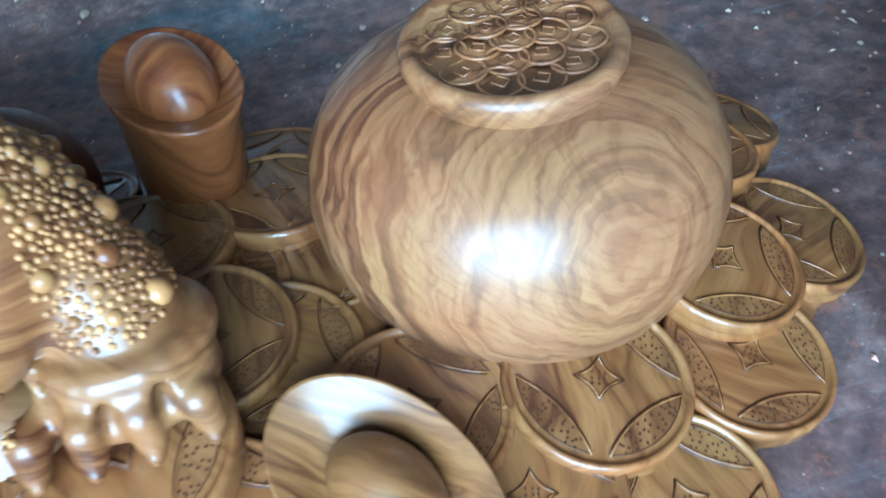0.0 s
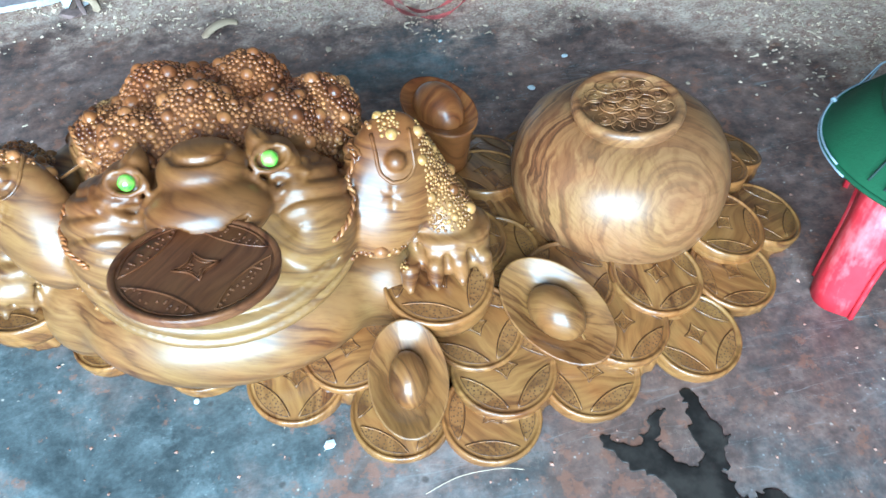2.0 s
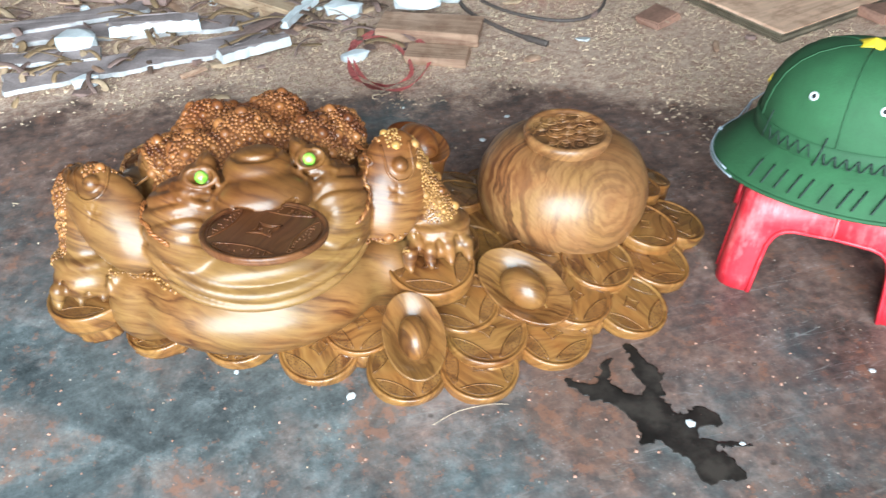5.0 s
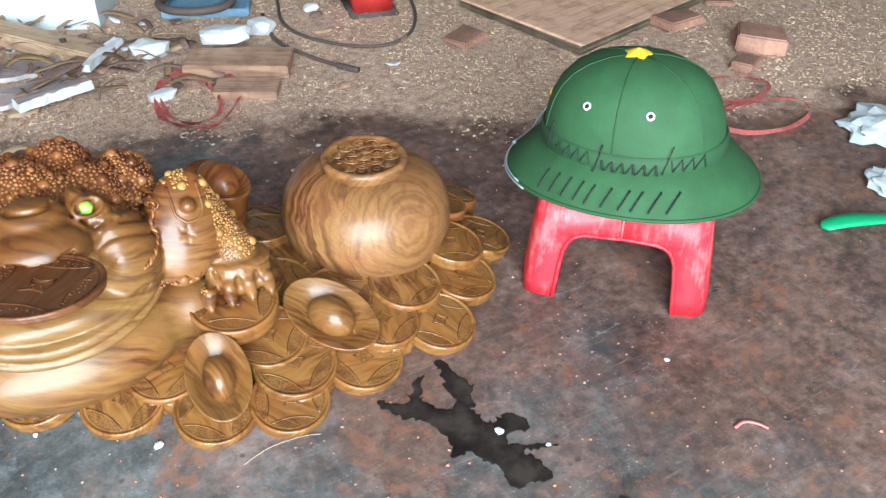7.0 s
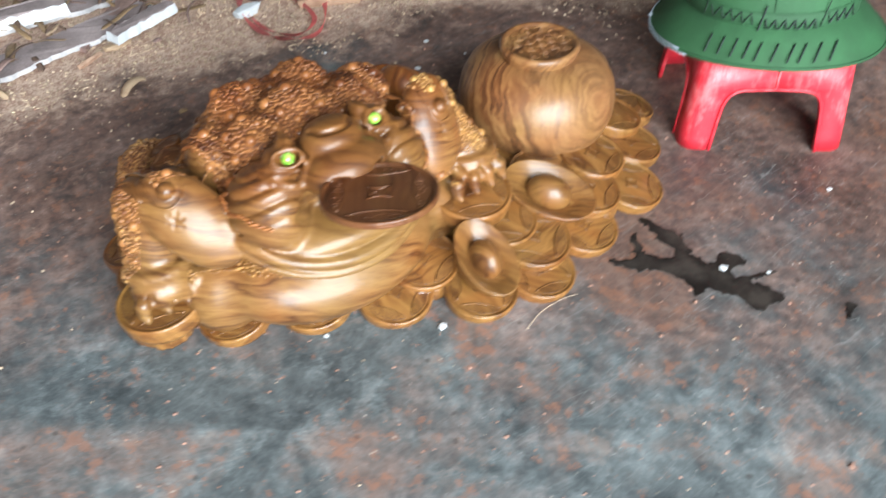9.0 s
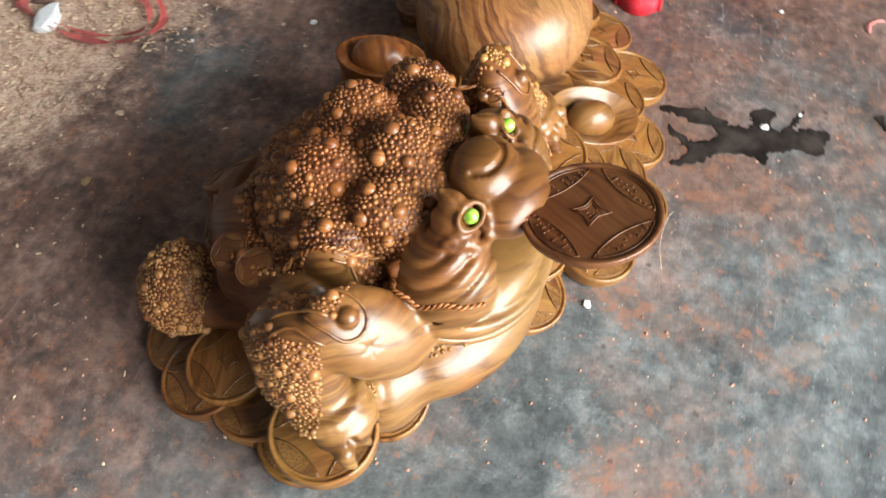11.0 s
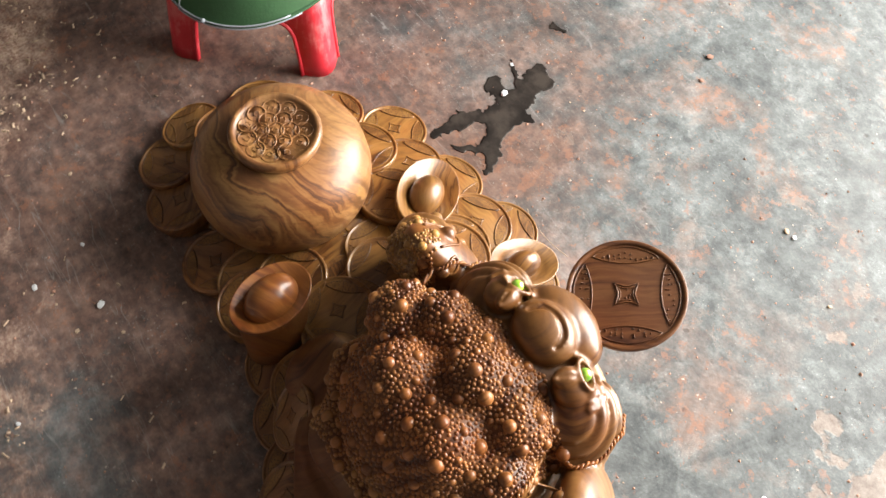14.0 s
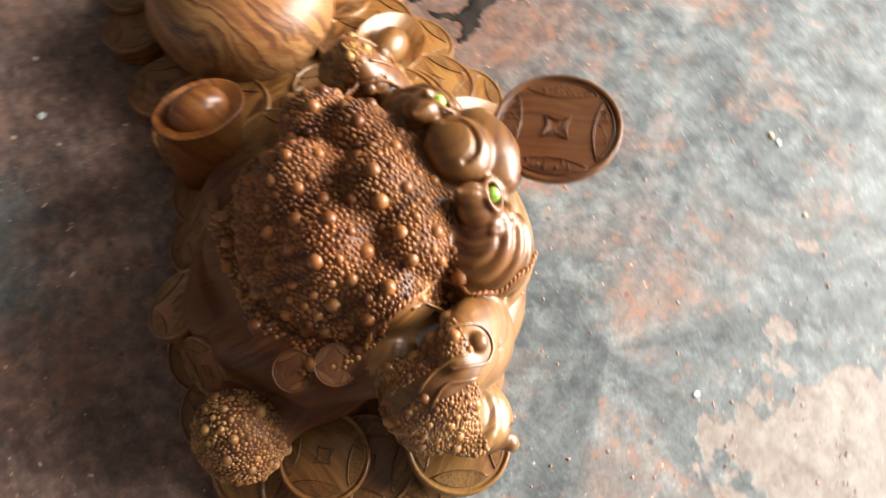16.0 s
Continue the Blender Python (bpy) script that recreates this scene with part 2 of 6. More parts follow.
def lacquered_wood(name, dark, mid, light, gold, ring=4.6, shift=False, turn=(20, 35, 0), rough=0.46, coat=0.55, pit=0.0, heart=None, knot=None, film=0.21, beads=False):
    """Figured hardwood: bent, uneven growth streaks, cloudy pale and dark patches, fine pores, under polish."""
    m, tree, nodes, sh = material(name)
    v = coords(tree, shift, turn)
    warp = noise_node(tree, v, 6.0, 3, 0.5, 0.4)
    bent = nodes.new("ShaderNodeVectorMath")
    bent.operation = "MULTIPLY_ADD"
    bent.inputs[1].default_value = (0.055, 0.055, 0.055)
    link(tree, warp.outputs["Color"], bent.inputs[0])
    link(tree, v, bent.inputs[2])
    pulled = nodes.new("ShaderNodeVectorMath")
    pulled.operation = "MULTIPLY"
    pulled.inputs[1].default_value = (8.0, 0.8, 1.1)
    link(tree, bent.outputs[0], pulled.inputs[0])
    streak = noise_node(tree, pulled.outputs[0], ring, 4, 0.52, 0.5)
    if knot:  # growth rings round a knot: wide and pale near it, dark and crowded far off
        off = nodes.new("ShaderNodeVectorMath")
        off.operation = "DISTANCE"
        flat = coords(tree)
        wander = noise_node(tree, flat, 9.0, 5, 0.55, 0.6)
        moved = nodes.new("ShaderNodeVectorMath")
        moved.operation = "MULTIPLY_ADD"
        moved.inputs[1].default_value = (0.048, 0.048, 0.048)
        link(tree, wander.outputs["Color"], moved.inputs[0])
        link(tree, flat, moved.inputs[2])
        link(tree, moved.outputs[0], off.inputs[0])
        off.inputs[1].default_value = tuple(k + 0.024 for k in knot)
        along = nodes.new("ShaderNodeCombineXYZ")
        link(tree, off.outputs["Value"], along.inputs[0])
        lines = nodes.new("ShaderNodeVectorMath")
        lines.operation = "MULTIPLY_ADD"
        lines.inputs[1].default_value = (9.0, 1, 1)
        link(tree, along.outputs[0], lines.inputs[0])
        small = nodes.new("ShaderNodeVectorMath")
        small.operation = "SCALE"
        small.inputs["Scale"].default_value = 0.9
        link(tree, flat, small.inputs[0])
        link(tree, small.outputs[0], lines.inputs[2])
        streak = noise_node(tree, lines.outputs[0], ring, 5, 0.58, 0.3)
    tone = ramp(nodes, [(0.30, dark), (0.385, mid), (0.45, light), (0.50, mid), (0.525, dark), (0.56, mid), (0.62, light), (0.68, mid), (0.76, dark)])
    link(tree, streak.outputs["Fac"], tone.inputs[0])
    cloud = noise_node(tree, v, 11.0, 4, 0.55, 0.8)
    spread = ramp(nodes, [(0.36, (0, 0, 0)), (0.64, (1, 1, 1))])
    link(tree, cloud.outputs["Fac"], spread.inputs[0])
    col = mixed(tree, "MIX", spread.outputs[0], tone.outputs[0], gold)
    half = mixed(tree, "MIX", 0.78, tone.outputs[0], col)
    if knot:
        near = nodes.new("ShaderNodeMapRange")
        near.inputs[1].default_value, near.inputs[2].default_value = 0.140, 0.075
        near.inputs[3].default_value, near.inputs[4].default_value = 0.0, 0.85
        link(tree, off.outputs["Value"], near.inputs[0])
        half = mixed(tree, "MIX", near.outputs[0], tone.outputs[0], mixed(tree, "MIX", 0.35, gold, tone.outputs[0]))
        core = ramp(nodes, [(0.004, (0.42, 0.30, 0.24)), (0.012, (0.80, 0.66, 0.60)), (0.017, (0.55, 0.42, 0.36)), (0.024, (1, 1, 1))])
        link(tree, off.outputs["Value"], core.inputs[0])
        half = mixed(tree, "MULTIPLY", 0.8, half, core.outputs[0])
    if heart:  # redder heartwood towards the crown of the block, in an uneven front
        where = nodes.new("ShaderNodeSeparateXYZ")
        plain_v = coords(tree)
        link(tree, plain_v, where.inputs[0])
        rise = nodes.new("ShaderNodeMath")
        rise.operation = "MULTIPLY_ADD"
        rise.inputs[1].default_value = 0.16
        link(tree, cloud.outputs["Fac"], rise.inputs[0])
        link(tree, where.outputs[2], rise.inputs[2])
        span = nodes.new("ShaderNodeMapRange")
        span.inputs[1].default_value, span.inputs[2].default_value = heart[0], heart[1]
        link(tree, rise.outputs[0], span.inputs[0])
        red = mixed(tree, "MULTIPLY", 1.0, half, heart[2])
        half = mixed(tree, "MIX", span.outputs[0], half, red)
    hue = noise_node(tree, v, 7.5, 3, 0.5, 1.2)
    tint = ramp(nodes, [(0.36, (1.0, 0.83, 0.72)), (0.50, (1, 1, 1)), (0.64, (1.0, 1.05, 0.94))])
    link(tree, hue.outputs["Fac"], tint.inputs[0])
    half = mixed(tree, "MULTIPLY", 0.8, half, tint.outputs[0])
    fine_v = nodes.new("ShaderNodeVectorMath")
    fine_v.operation = "MULTIPLY"
    fine_v.inputs[1].default_value = (11.0, 1.0, 1.6)
    link(tree, bent.outputs[0], fine_v.inputs[0])
    fibre = noise_node(tree, fine_v.outputs[0], 38.0, 3, 0.6)
    grain = ramp(nodes, [(0.32, (0.66, 0.60, 0.54)), (0.52, (1, 1, 1))])
    link(tree, fibre.outputs["Fac"], grain.inputs[0])
    out = mixed(tree, "MULTIPLY", 0.6, half, grain.outputs[0])
    if beads:  # every wart has its own tone
        geo = nodes.new("ShaderNodeNewGeometry")
        own = ramp(nodes, [(0.0, (0.50, 0.40, 0.36)), (0.35, (0.82, 0.78, 0.74)), (0.7, (1.02, 1.00, 0.95)), (1.0, (1.18, 1.18, 1.08))])
        link(tree, geo.outputs["Random Per Island"], own.inputs[0])
        out = mixed(tree, "MULTIPLY", 1.0, out, own.outputs[0])
    link(tree, out, sh.inputs["Base Color"])
    worn = ramp(nodes, [(0.3, (rough * 0.8,) * 3), (0.7, (rough * 1.35,) * 3)])
    link(tree, cloud.outputs["Fac"], worn.inputs[0])
    link(tree, worn.outputs[0], sh.inputs["Roughness"])
    sh.inputs["Coat Weight"].default_value, sh.inputs["Coat Roughness"].default_value = coat, film
    sh.inputs["Specular IOR Level"].default_value = 0.30
    fine = noise_node(tree, v, 130.0, 2, 0.5)
    bump(tree, sh, fine.outputs["Fac"], 0.10 + pit, 0.002)
    return m


def plain(name, colour, rough=0.5, metal=0.0, var=0.12, scale=40.0, strength=0.15, dist=0.001, coat=0.0):
    """A surface of one stuff: its colour varied at two scales, with a fine relief."""
    m, tree, nodes, sh = material(name)
    v = coords(tree)
    big, small = noise_node(tree, v, scale * 0.2, 4), noise_node(tree, v, scale * 3, 3)
    lo = tuple(c * (1 - 2 * var) for c in colour)
    hi = tuple(min(1, c * (1 + 1.6 * var)) for c in colour)
    a = ramp(nodes, [(0.3, lo), (0.7, hi)])
    link(tree, big.outputs["Fac"], a.inputs[0])
    b = ramp(nodes, [(0.35, (1 - var,) * 3), (0.6, (1, 1, 1))])
    link(tree, small.outputs["Fac"], b.inputs[0])
    link(tree, mixed(tree, "MULTIPLY", 0.8, a.outputs[0], b.outputs[0]), sh.inputs["Base Color"])
    sh.inputs["Roughness"].default_value, sh.inputs["Metallic"].default_value = rough, metal
    sh.inputs["Coat Weight"].default_value = coat
    bump(tree, sh, small.outputs["Fac"], strength, dist)
    return m


WOOD = lacquered_wood("figured_wood", (0.070, 0.025, 0.009), (0.155, 0.068, 0.021), (0.240, 0.122, 0.040), (0.195, 0.104, 0.031), turn=(12, 70, 0), coat=0.55, film=0.24, heart=(0.232, 0.31, (0.78, 0.60, 0.48)))
WOOD_JAR = lacquered_wood("jar_wood", (0.055, 0.022, 0.010), (0.172, 0.070, 0.025), (0.300, 0.155, 0.058), (0.245, 0.118, 0.045), ring=6.0, turn=(10, 60, 30), rough=0.46, coat=0.45, film=0.29, knot=(0.017, -0.084, 0.100))
WOOD_COIN = lacquered_wood("coin_wood", (0.085, 0.030, 0.010), (0.185, 0.078, 0.022), (0.28, 0.135, 0.041), (0.24, 0.115, 0.030), ring=5.0, shift=True, rough=0.40)
WOOD_LIMB = lacquered_wood("golden_wart_wood", (0.12, 0.046, 0.015), (0.29, 0.140, 0.045), (0.39, 0.215, 0.076), (0.34, 0.185, 0.056), rough=0.40, coat=0.2, beads=True)
# dark-stained skin; the crevice shade between warts is put into its colour too
WOOD_SKIN = lacquered_wood("shaded_skin_wood", (0.034, 0.010, 0.004), (0.088, 0.028, 0.009), (0.15, 0.058, 0.018), (0.11, 0.038, 0.011), rough=0.55, coat=0.08)
WOOD_WART = lacquered_wood("wart_wood", (0.105, 0.034, 0.014), (0.27, 0.130, 0.047), (0.45, 0.255, 0.105), (0.35, 0.182, 0.066), rough=0.42, coat=0.30, heart=(0.20, 0.29, (0.80, 0.60, 0.51)), beads=True)
WOOD_DARK = lacquered_wood("dark_coin_wood", (0.038, 0.012, 0.006), (0.115, 0.040, 0.015), (0.165, 0.066, 0.025), (0.135, 0.050, 0.018), rough=0.42, coat=0.30)
WOOD_RED = lacquered_wood("red_wood", (0.06, 0.016, 0.006), (0.17, 0.050, 0.014), (0.29, 0.115, 0.032), (0.22, 0.076, 0.020), rough=0.36, coat=0.4)
WOOD_LENS = lacquered_wood("stippled_coin_wood", (0.075, 0.028, 0.010), (0.170, 0.074, 0.022), (0.255, 0.124, 0.040), (0.215, 0.105, 0.030), shift=True, rough=0.46, coat=0.2)
# redder wood of the back coins, with the heap's shade side darkened in
WOOD_BACK = lacquered_wood("shaded_heartwood_coin", (0.058, 0.020, 0.008), (0.145, 0.054, 0.018), (0.225, 0.098, 0.032), (0.180, 0.075, 0.022), ring=5.0, shift=True, rough=0.42)
WOOD_INGOT = lacquered_wood("ingot_wood", (0.060, 0.021, 0.008), (0.165, 0.070, 0.020), (0.235, 0.112, 0.034), (0.200, 0.095, 0.026), ring=8.0, shift=True, turn=(0, 10, 65), rough=0.42)
# dark colour in place of the shade in the coins' cut lines and pits
GROOVE_SHADE = plain("groove_shade", (0.070, 0.027, 0.010), 0.45)


def gem_material():
    m, tree, nodes, sh = material("green_gem")
    v = coords(tree)
    cell = nodes.new("ShaderNodeTexVoronoi")
    cell.inputs["Scale"].default_value = 150.0
    link(tree, v, cell.inputs["Vector"])
    c = ramp(nodes, [(0.0, (0.07, 0.26, 0.025)), (0.45, (0.24, 0.46, 0.045)), (1.0, (0.50, 0.66, 0.16))])
    link(tree, cell.outputs["Distance"], c.inputs[0])
    link(tree, c.outputs[0], sh.inputs["Base Color"])
    sh.inputs["Roughness"].default_value = 0.08
    sh.inputs["Coat Weight"].default_value = 1.0
    return m


GEM = gem_material()


def floor_material():
    """Worn painted concrete: blue-grey paint, red-brown earth rubbed in, sawdust drifted over the back, a bare patch."""
    m, tree, nodes, sh = material("worn_concrete")
    v = coords(tree)
    big = noise_node(tree, v, 3.2, 6, 0.60, 0.3)
    mid = noise_node(tree, v, 10.0, 12, 0.74, 0.2)
    fine = noise_node(tree, v, 60.0, 5, 0.65)
    grit = noise_node(tree, v, 260.0, 2, 0.6)
    blot = noise_node(tree, v, 5.0, 7, 0.62, 0.8)
    paint = ramp(nodes, [(0.40, (0.038, 0.044, 0.047)), (0.46, (0.076, 0.087, 0.091)), (0.53, (0.130, 0.146, 0.150)), (0.61, (0.25, 0.274, 0.278))])
    rubbed = noise_node(tree, v, 34.0, 9, 0.80)
    link(tree, mixed(tree, "MIX", 0.40, mixed(tree, "MIX", 0.6, blot.outputs["Fac"], mid.outputs["Fac"]), rubbed.outputs["Fac"]), paint.inputs[0])
    earth = ramp(nodes, [(0.38, (0.070, 0.037, 0.027)), (0.5, (0.180, 0.090, 0.065)), (0.60, (0.29, 0.158, 0.115)), (0.70, (0.43, 0.29, 0.23))])
    link(tree, mixed(tree, "MIX", 0.5, fine.outputs["Fac"], mid.outputs["Fac"]), earth.inputs[0])
    sep = nodes.new("ShaderNodeSeparateXYZ")
    link(tree, v, sep.inputs[0])

    def math_(op, a, b=None, c=None):
        n = nodes.new("ShaderNodeMath")
        n.operation = op
        for i, q in enumerate((a, b, c)):
            if q is None:
                continue
            if isinstance(q, (int, float)):
                n.inputs[i].default_value = q
            else:
                link(tree, q, n.inputs[i])
        return n.outputs[0]

    def stepped(x, a, b):
        n = nodes.new("ShaderNodeMapRange")
        n.inputs[1].default_value, n.inputs[2].default_value = a, b
        link(tree, x, n.inputs[0])
        return n.outputs[0]

    # earth lies thicker towards the stool and the back of the shop
    lean_ = math_("MULTIPLY_ADD", sep.outputs[0], 0.30, math_("MULTIPLY", sep.outputs[1], 0.40))
    where = math_("ADD", math_("ADD", lean_, math_("MULTIPLY", big.outputs["Fac"], 0.75)), math_("MULTIPLY", mid.outputs["Fac"], 0.45))
    soil = stepped(where, 0.60, 0.78)
    # swept patch of dark paint behind the carving
    sx, sy = math_("SUBTRACT", sep.outputs[0], 0.42), math_("SUBTRACT", sep.outputs[1], 0.56)
    away = math_("SQRT", math_("ADD", math_("MULTIPLY", math_("MULTIPLY", sx, sx), 0.30), math_("MULTIPLY", sy, sy)))
    swept = stepped(math_("ADD", away, math_("MULTIPLY", math_("SUBTRACT", mid.outputs["Fac"], 0.5), 0.35)), 0.00, 0.08)
    soil = math_("MULTIPLY", soil, swept)
    haze = noise_node(tree, v, 15.0, 12, 0.82, 0.2)
    base_paint = mixed(tree, "MIX", math_("MULTIPLY", stepped(haze.outputs["Fac"], 0.51, 0.66), 0.55), paint.outputs[0], (0.29, 0.325, 0.33))
    col = mixed(tree, "MIX", math_("MULTIPLY", soil, 0.72), base_paint, earth.outputs[0])
    grain = ramp(nodes, [(0.34, (0.80, 0.80, 0.80)), (0.50, (1, 1, 1)), (0.66, (1.22, 1.22, 1.22))])
    link(tree, mixed(tree, "MIX", 0.5, fine.outputs["Fac"], grit.outputs["Fac"]), grain.inputs[0])
    col = mixed(tree, "MULTIPLY", 0.9, col, grain.outputs[0])
    # rust-red earth rubbed in, and crumbs in clusters
    rub = noise_node(tree, v, 6.5, 9, 0.70, 0.4)
    col = mixed(tree, "MIX", math_("MULTIPLY", stepped(rub.outputs["Fac"], 0.52, 0.66), 0.46), col, (0.25, 0.150, 0.112))
    rust = noise_node(tree, v, 48.0, 9, 0.74)
    rr = stepped(math_("MULTIPLY_ADD", rub.outputs["Fac"], 0.55, rust.outputs["Fac"]), 0.855, 0.885)
    col = mixed(tree, "MIX", math_("MULTIPLY", rr, 0.42), col, (0.36, 0.155, 0.090))
    pits = nodes.new("ShaderNodeTexVoronoi")
    pits.inputs["Scale"].default_value = 38.0
    link(tree, v, pits.inputs["Vector"])
    pit = math_("MULTIPLY", stepped(pits.outputs["Distance"], 0.16, 0.08), stepped(mid.outputs["Fac"], 0.50, 0.56))
    col = mixed(tree, "MIX", math_("MULTIPLY", pit, 0.6), col, (0.045, 0.035, 0.030))
    # flaked-off scabs of paint with crisp edges
    flake = noise_node(tree, v, 17.0, 9, 0.72, 0.3)
    fl = math_("MULTIPLY", stepped(flake.outputs["Fac"], 0.585, 0.600), stepped(rub.outputs["Fac"], 0.46, 0.52))
    col = mixed(tree, "MIX", math_("MULTIPLY", fl, 0.26), col, (0.34, 0.25, 0.205))
    # oil soaked into the concrete round the spill
    ox, oy = math_("SUBTRACT", sep.outputs[0], 0.62), math_("SUBTRACT", sep.outputs[1], -0.08)
    soak = math_("SQRT", math_("ADD", math_("MULTIPLY", ox, ox), math_("MULTIPLY", oy, oy)))
    wet = stepped(math_("ADD", soak, math_("MULTIPLY", math_("SUBTRACT", blot.outputs["Fac"], 0.5), 0.5)), 0.36, 0.16)
    col = mixed(tree, "MULTIPLY", math_("MULTIPLY", wet, 0.5), col, (0.58, 0.60, 0.60))
    # sawdust drift at the back
    east = math_("MINIMUM", math_("MAXIMUM", math_("MULTIPLY_ADD", sep.outputs[0], 0.6, -0.45), 0.0), 0.12)
    edge = math_("ADD", math_("ADD", math_("ADD", sep.outputs[1], east), math_("MULTIPLY", sep.outputs[0], 0.25)), math_("MULTIPLY", math_("SUBTRACT", mid.outputs["Fac"], 0.5), 0.45))
    drift = stepped(edge, 0.71, 0.81)
    dust = ramp(nodes, [(0.36, (0.31, 0.165, 0.122)), (0.46, (0.52, 0.33, 0.25)), (0.57, (0.82, 0.64, 0.50))])
    link(tree, mixed(tree, "MIX", 0.5, fine.outputs["Fac"], grit.outputs["Fac"]), dust.inputs[0])
    col = mixed(tree, "MIX", math_("MULTIPLY", drift, 0.85), col, dust.outputs[0])
    # bare screed where the paint has come away, its edge crisp and ragged
    ragged = noise_node(tree, v, 11.0, 7, 0.56, 0.2)

    def blob(cx, cy, r0, wild):
        dx, dy = math_("SUBTRACT", sep.outputs[0], cx), math_("SUBTRACT", sep.outputs[1], cy)
        d = math_("SQRT", math_("ADD", math_("MULTIPLY", dx, dx), math_("MULTIPLY", dy, dy)))
        return stepped(math_("ADD", d, math_("MULTIPLY", math_("SUBTRACT", ragged.outputs["Fac"], 0.5), wild)), r0 + 0.004, r0 - 0.004)

    bare = math_("MAXIMUM", blob(-0.262, -0.185, 0.160, 0.36), blob(0.010, -0.290, 0.010, 0.20))
    screed = ramp(nodes, [(0.36, (0.17, 0.100, 0.075)), (0.47, (0.29, 0.215, 0.175)), (0.62, (0.40, 0.325, 0.275))])
    link(tree, mixed(tree, "MIX", 0.5, fine.outputs["Fac"], rubbed.outputs["Fac"]), screed.inputs[0])
    col = mixed(tree, "MIX", math_("MULTIPLY", bare, 0.58), col, screed.outputs[0])
    # long hair-thin scratches, broken here and there
    trodden = math_("ADD", math_("MULTIPLY", stepped(sep.outputs[0], 0.15, 0.45), 0.65), 0.35)
    for angle, scale, long_, strong in ((24, 5.0, 9.0, 0.40), (-33, 6.0, 11.0, 0.42), (71, 4.0, 8.0, 0.30), (128, 7.0, 10.0, 0.36), (-38, 15.0, 14.0, 0.42), (8, 13.0, 12.0, 0.34)):
        line_v = coords(tree, False, (0, 0, angle), (1.0, long_, 1.0))
        line = noise_node(tree, line_v, scale, 2, 0.5, 0.1)
        thin = stepped(math_("ABSOLUTE", math_("SUBTRACT", line.outputs["Fac"], 0.5)), 0.007, 0.001)
        broken = noise_node(tree, line_v, scale * 0.6, 3, 0.6)
        sc = math_("MULTIPLY", thin, stepped(broken.outputs["Fac"], 0.55, 0.66))
        col = mixed(tree, "MIX", math_("MULTIPLY", math_("MULTIPLY", sc, trodden), strong), col, (0.40, 0.405, 0.395))
    tiny = nodes.new("ShaderNodeTexVoronoi")
    tiny.inputs["Scale"].default_value = 170.0
    link(tree, v, tiny.inputs["Vector"])
    tt = math_("MULTIPLY", stepped(tiny.outputs["Distance"], 0.20, 0.10), stepped(haze.outputs["Fac"], 0.50, 0.58))
    col = mixed(tree, "MIX", math_("MULTIPLY", tt, 0.5), col, (0.46, 0.47, 0.455))
    dots = nodes.new("ShaderNodeTexVoronoi")
    dots.inputs["Scale"].default_value = 60.0
    link(tree, v, dots.inputs["Vector"])
    dd = stepped(dots.outputs["Distance"], 0.10, 0.06)
    keep = stepped(rust.outputs["Fac"], 0.52, 0.56)
    col = mixed(tree, "MIX", math_("MULTIPLY", math_("MULTIPLY", dd, keep), 0.8), col, (0.62, 0.55, 0.47))
    link(tree, col, sh.inputs["Base Color"])
    rough = ramp(nodes, [(0.3, (0.42,) * 3), (0.7, (0.72,) * 3)])
    link(tree, mid.outputs["Fac"], rough.inputs[0])
    link(tree, rough.outputs[0], sh.inputs["Roughness"])
    sh.inputs["Specular IOR Level"].default_value = 0.4
    relief = mixed(tree, "MIX", 0.4, fine.outputs["Fac"], grit.outputs["Fac"])
    relief = mixed(tree, "SUBTRACT", 0.5, relief, fl)
    relief = mixed(tree, "SUBTRACT", 0.6, relief, bare)
    relief = mixed(tree, "SUBTRACT", 0.6, relief, pit)
    bump(tree, sh, relief, 0.22, 0.002)
    return m


FLOOR = floor_material()
PLASTER = plain("wall_plaster", (0.165, 0.15, 0.135), 0.85, scale=6.0)
TIN = plain("roof_sheet", (0.10, 0.10, 0.10), 0.6, scale=6.0)
YARD = plain("yard_ground", (0.36, 0.33, 0.29), 0.9, scale=4.0)
def scuffed_red():
    m, tree, nodes, sh = material("scuffed_red_plastic")
    v = coords(tree)
    patch, scrape = noise_node(tree, v, 22.0, 5, 0.65), noise_node(tree, coords(tree, False, (0, 0, 0), (1, 1, 0.18)), 90.0, 4, 0.7)
    body = ramp(nodes, [(0.3, (0.50, 0.016, 0.030)), (0.7, (0.64, 0.034, 0.052))])
    link(tree, patch.outputs["Fac"], body.inputs[0])
    dusty = ramp(nodes, [(0.50, (0, 0, 0)), (0.68, (1, 1, 1))])
    link(tree, mixed(tree, "MIX", 0.5, patch.outputs["Fac"], scrape.outputs["Fac"]), dusty.inputs[0])
    pale = mixed(tree, "MULTIPLY", 1.0, dusty.outputs[0], (0.5, 0.5, 0.5))
    link(tree, mixed(tree, "MIX", pale, body.outputs[0], (0.72, 0.34, 0.34)), sh.inputs["Base Color"])
    sh.inputs["Roughness"].default_value = 0.45
    bump(tree, sh, scrape.outputs["Fac"], 0.12, 0.001)
    return m


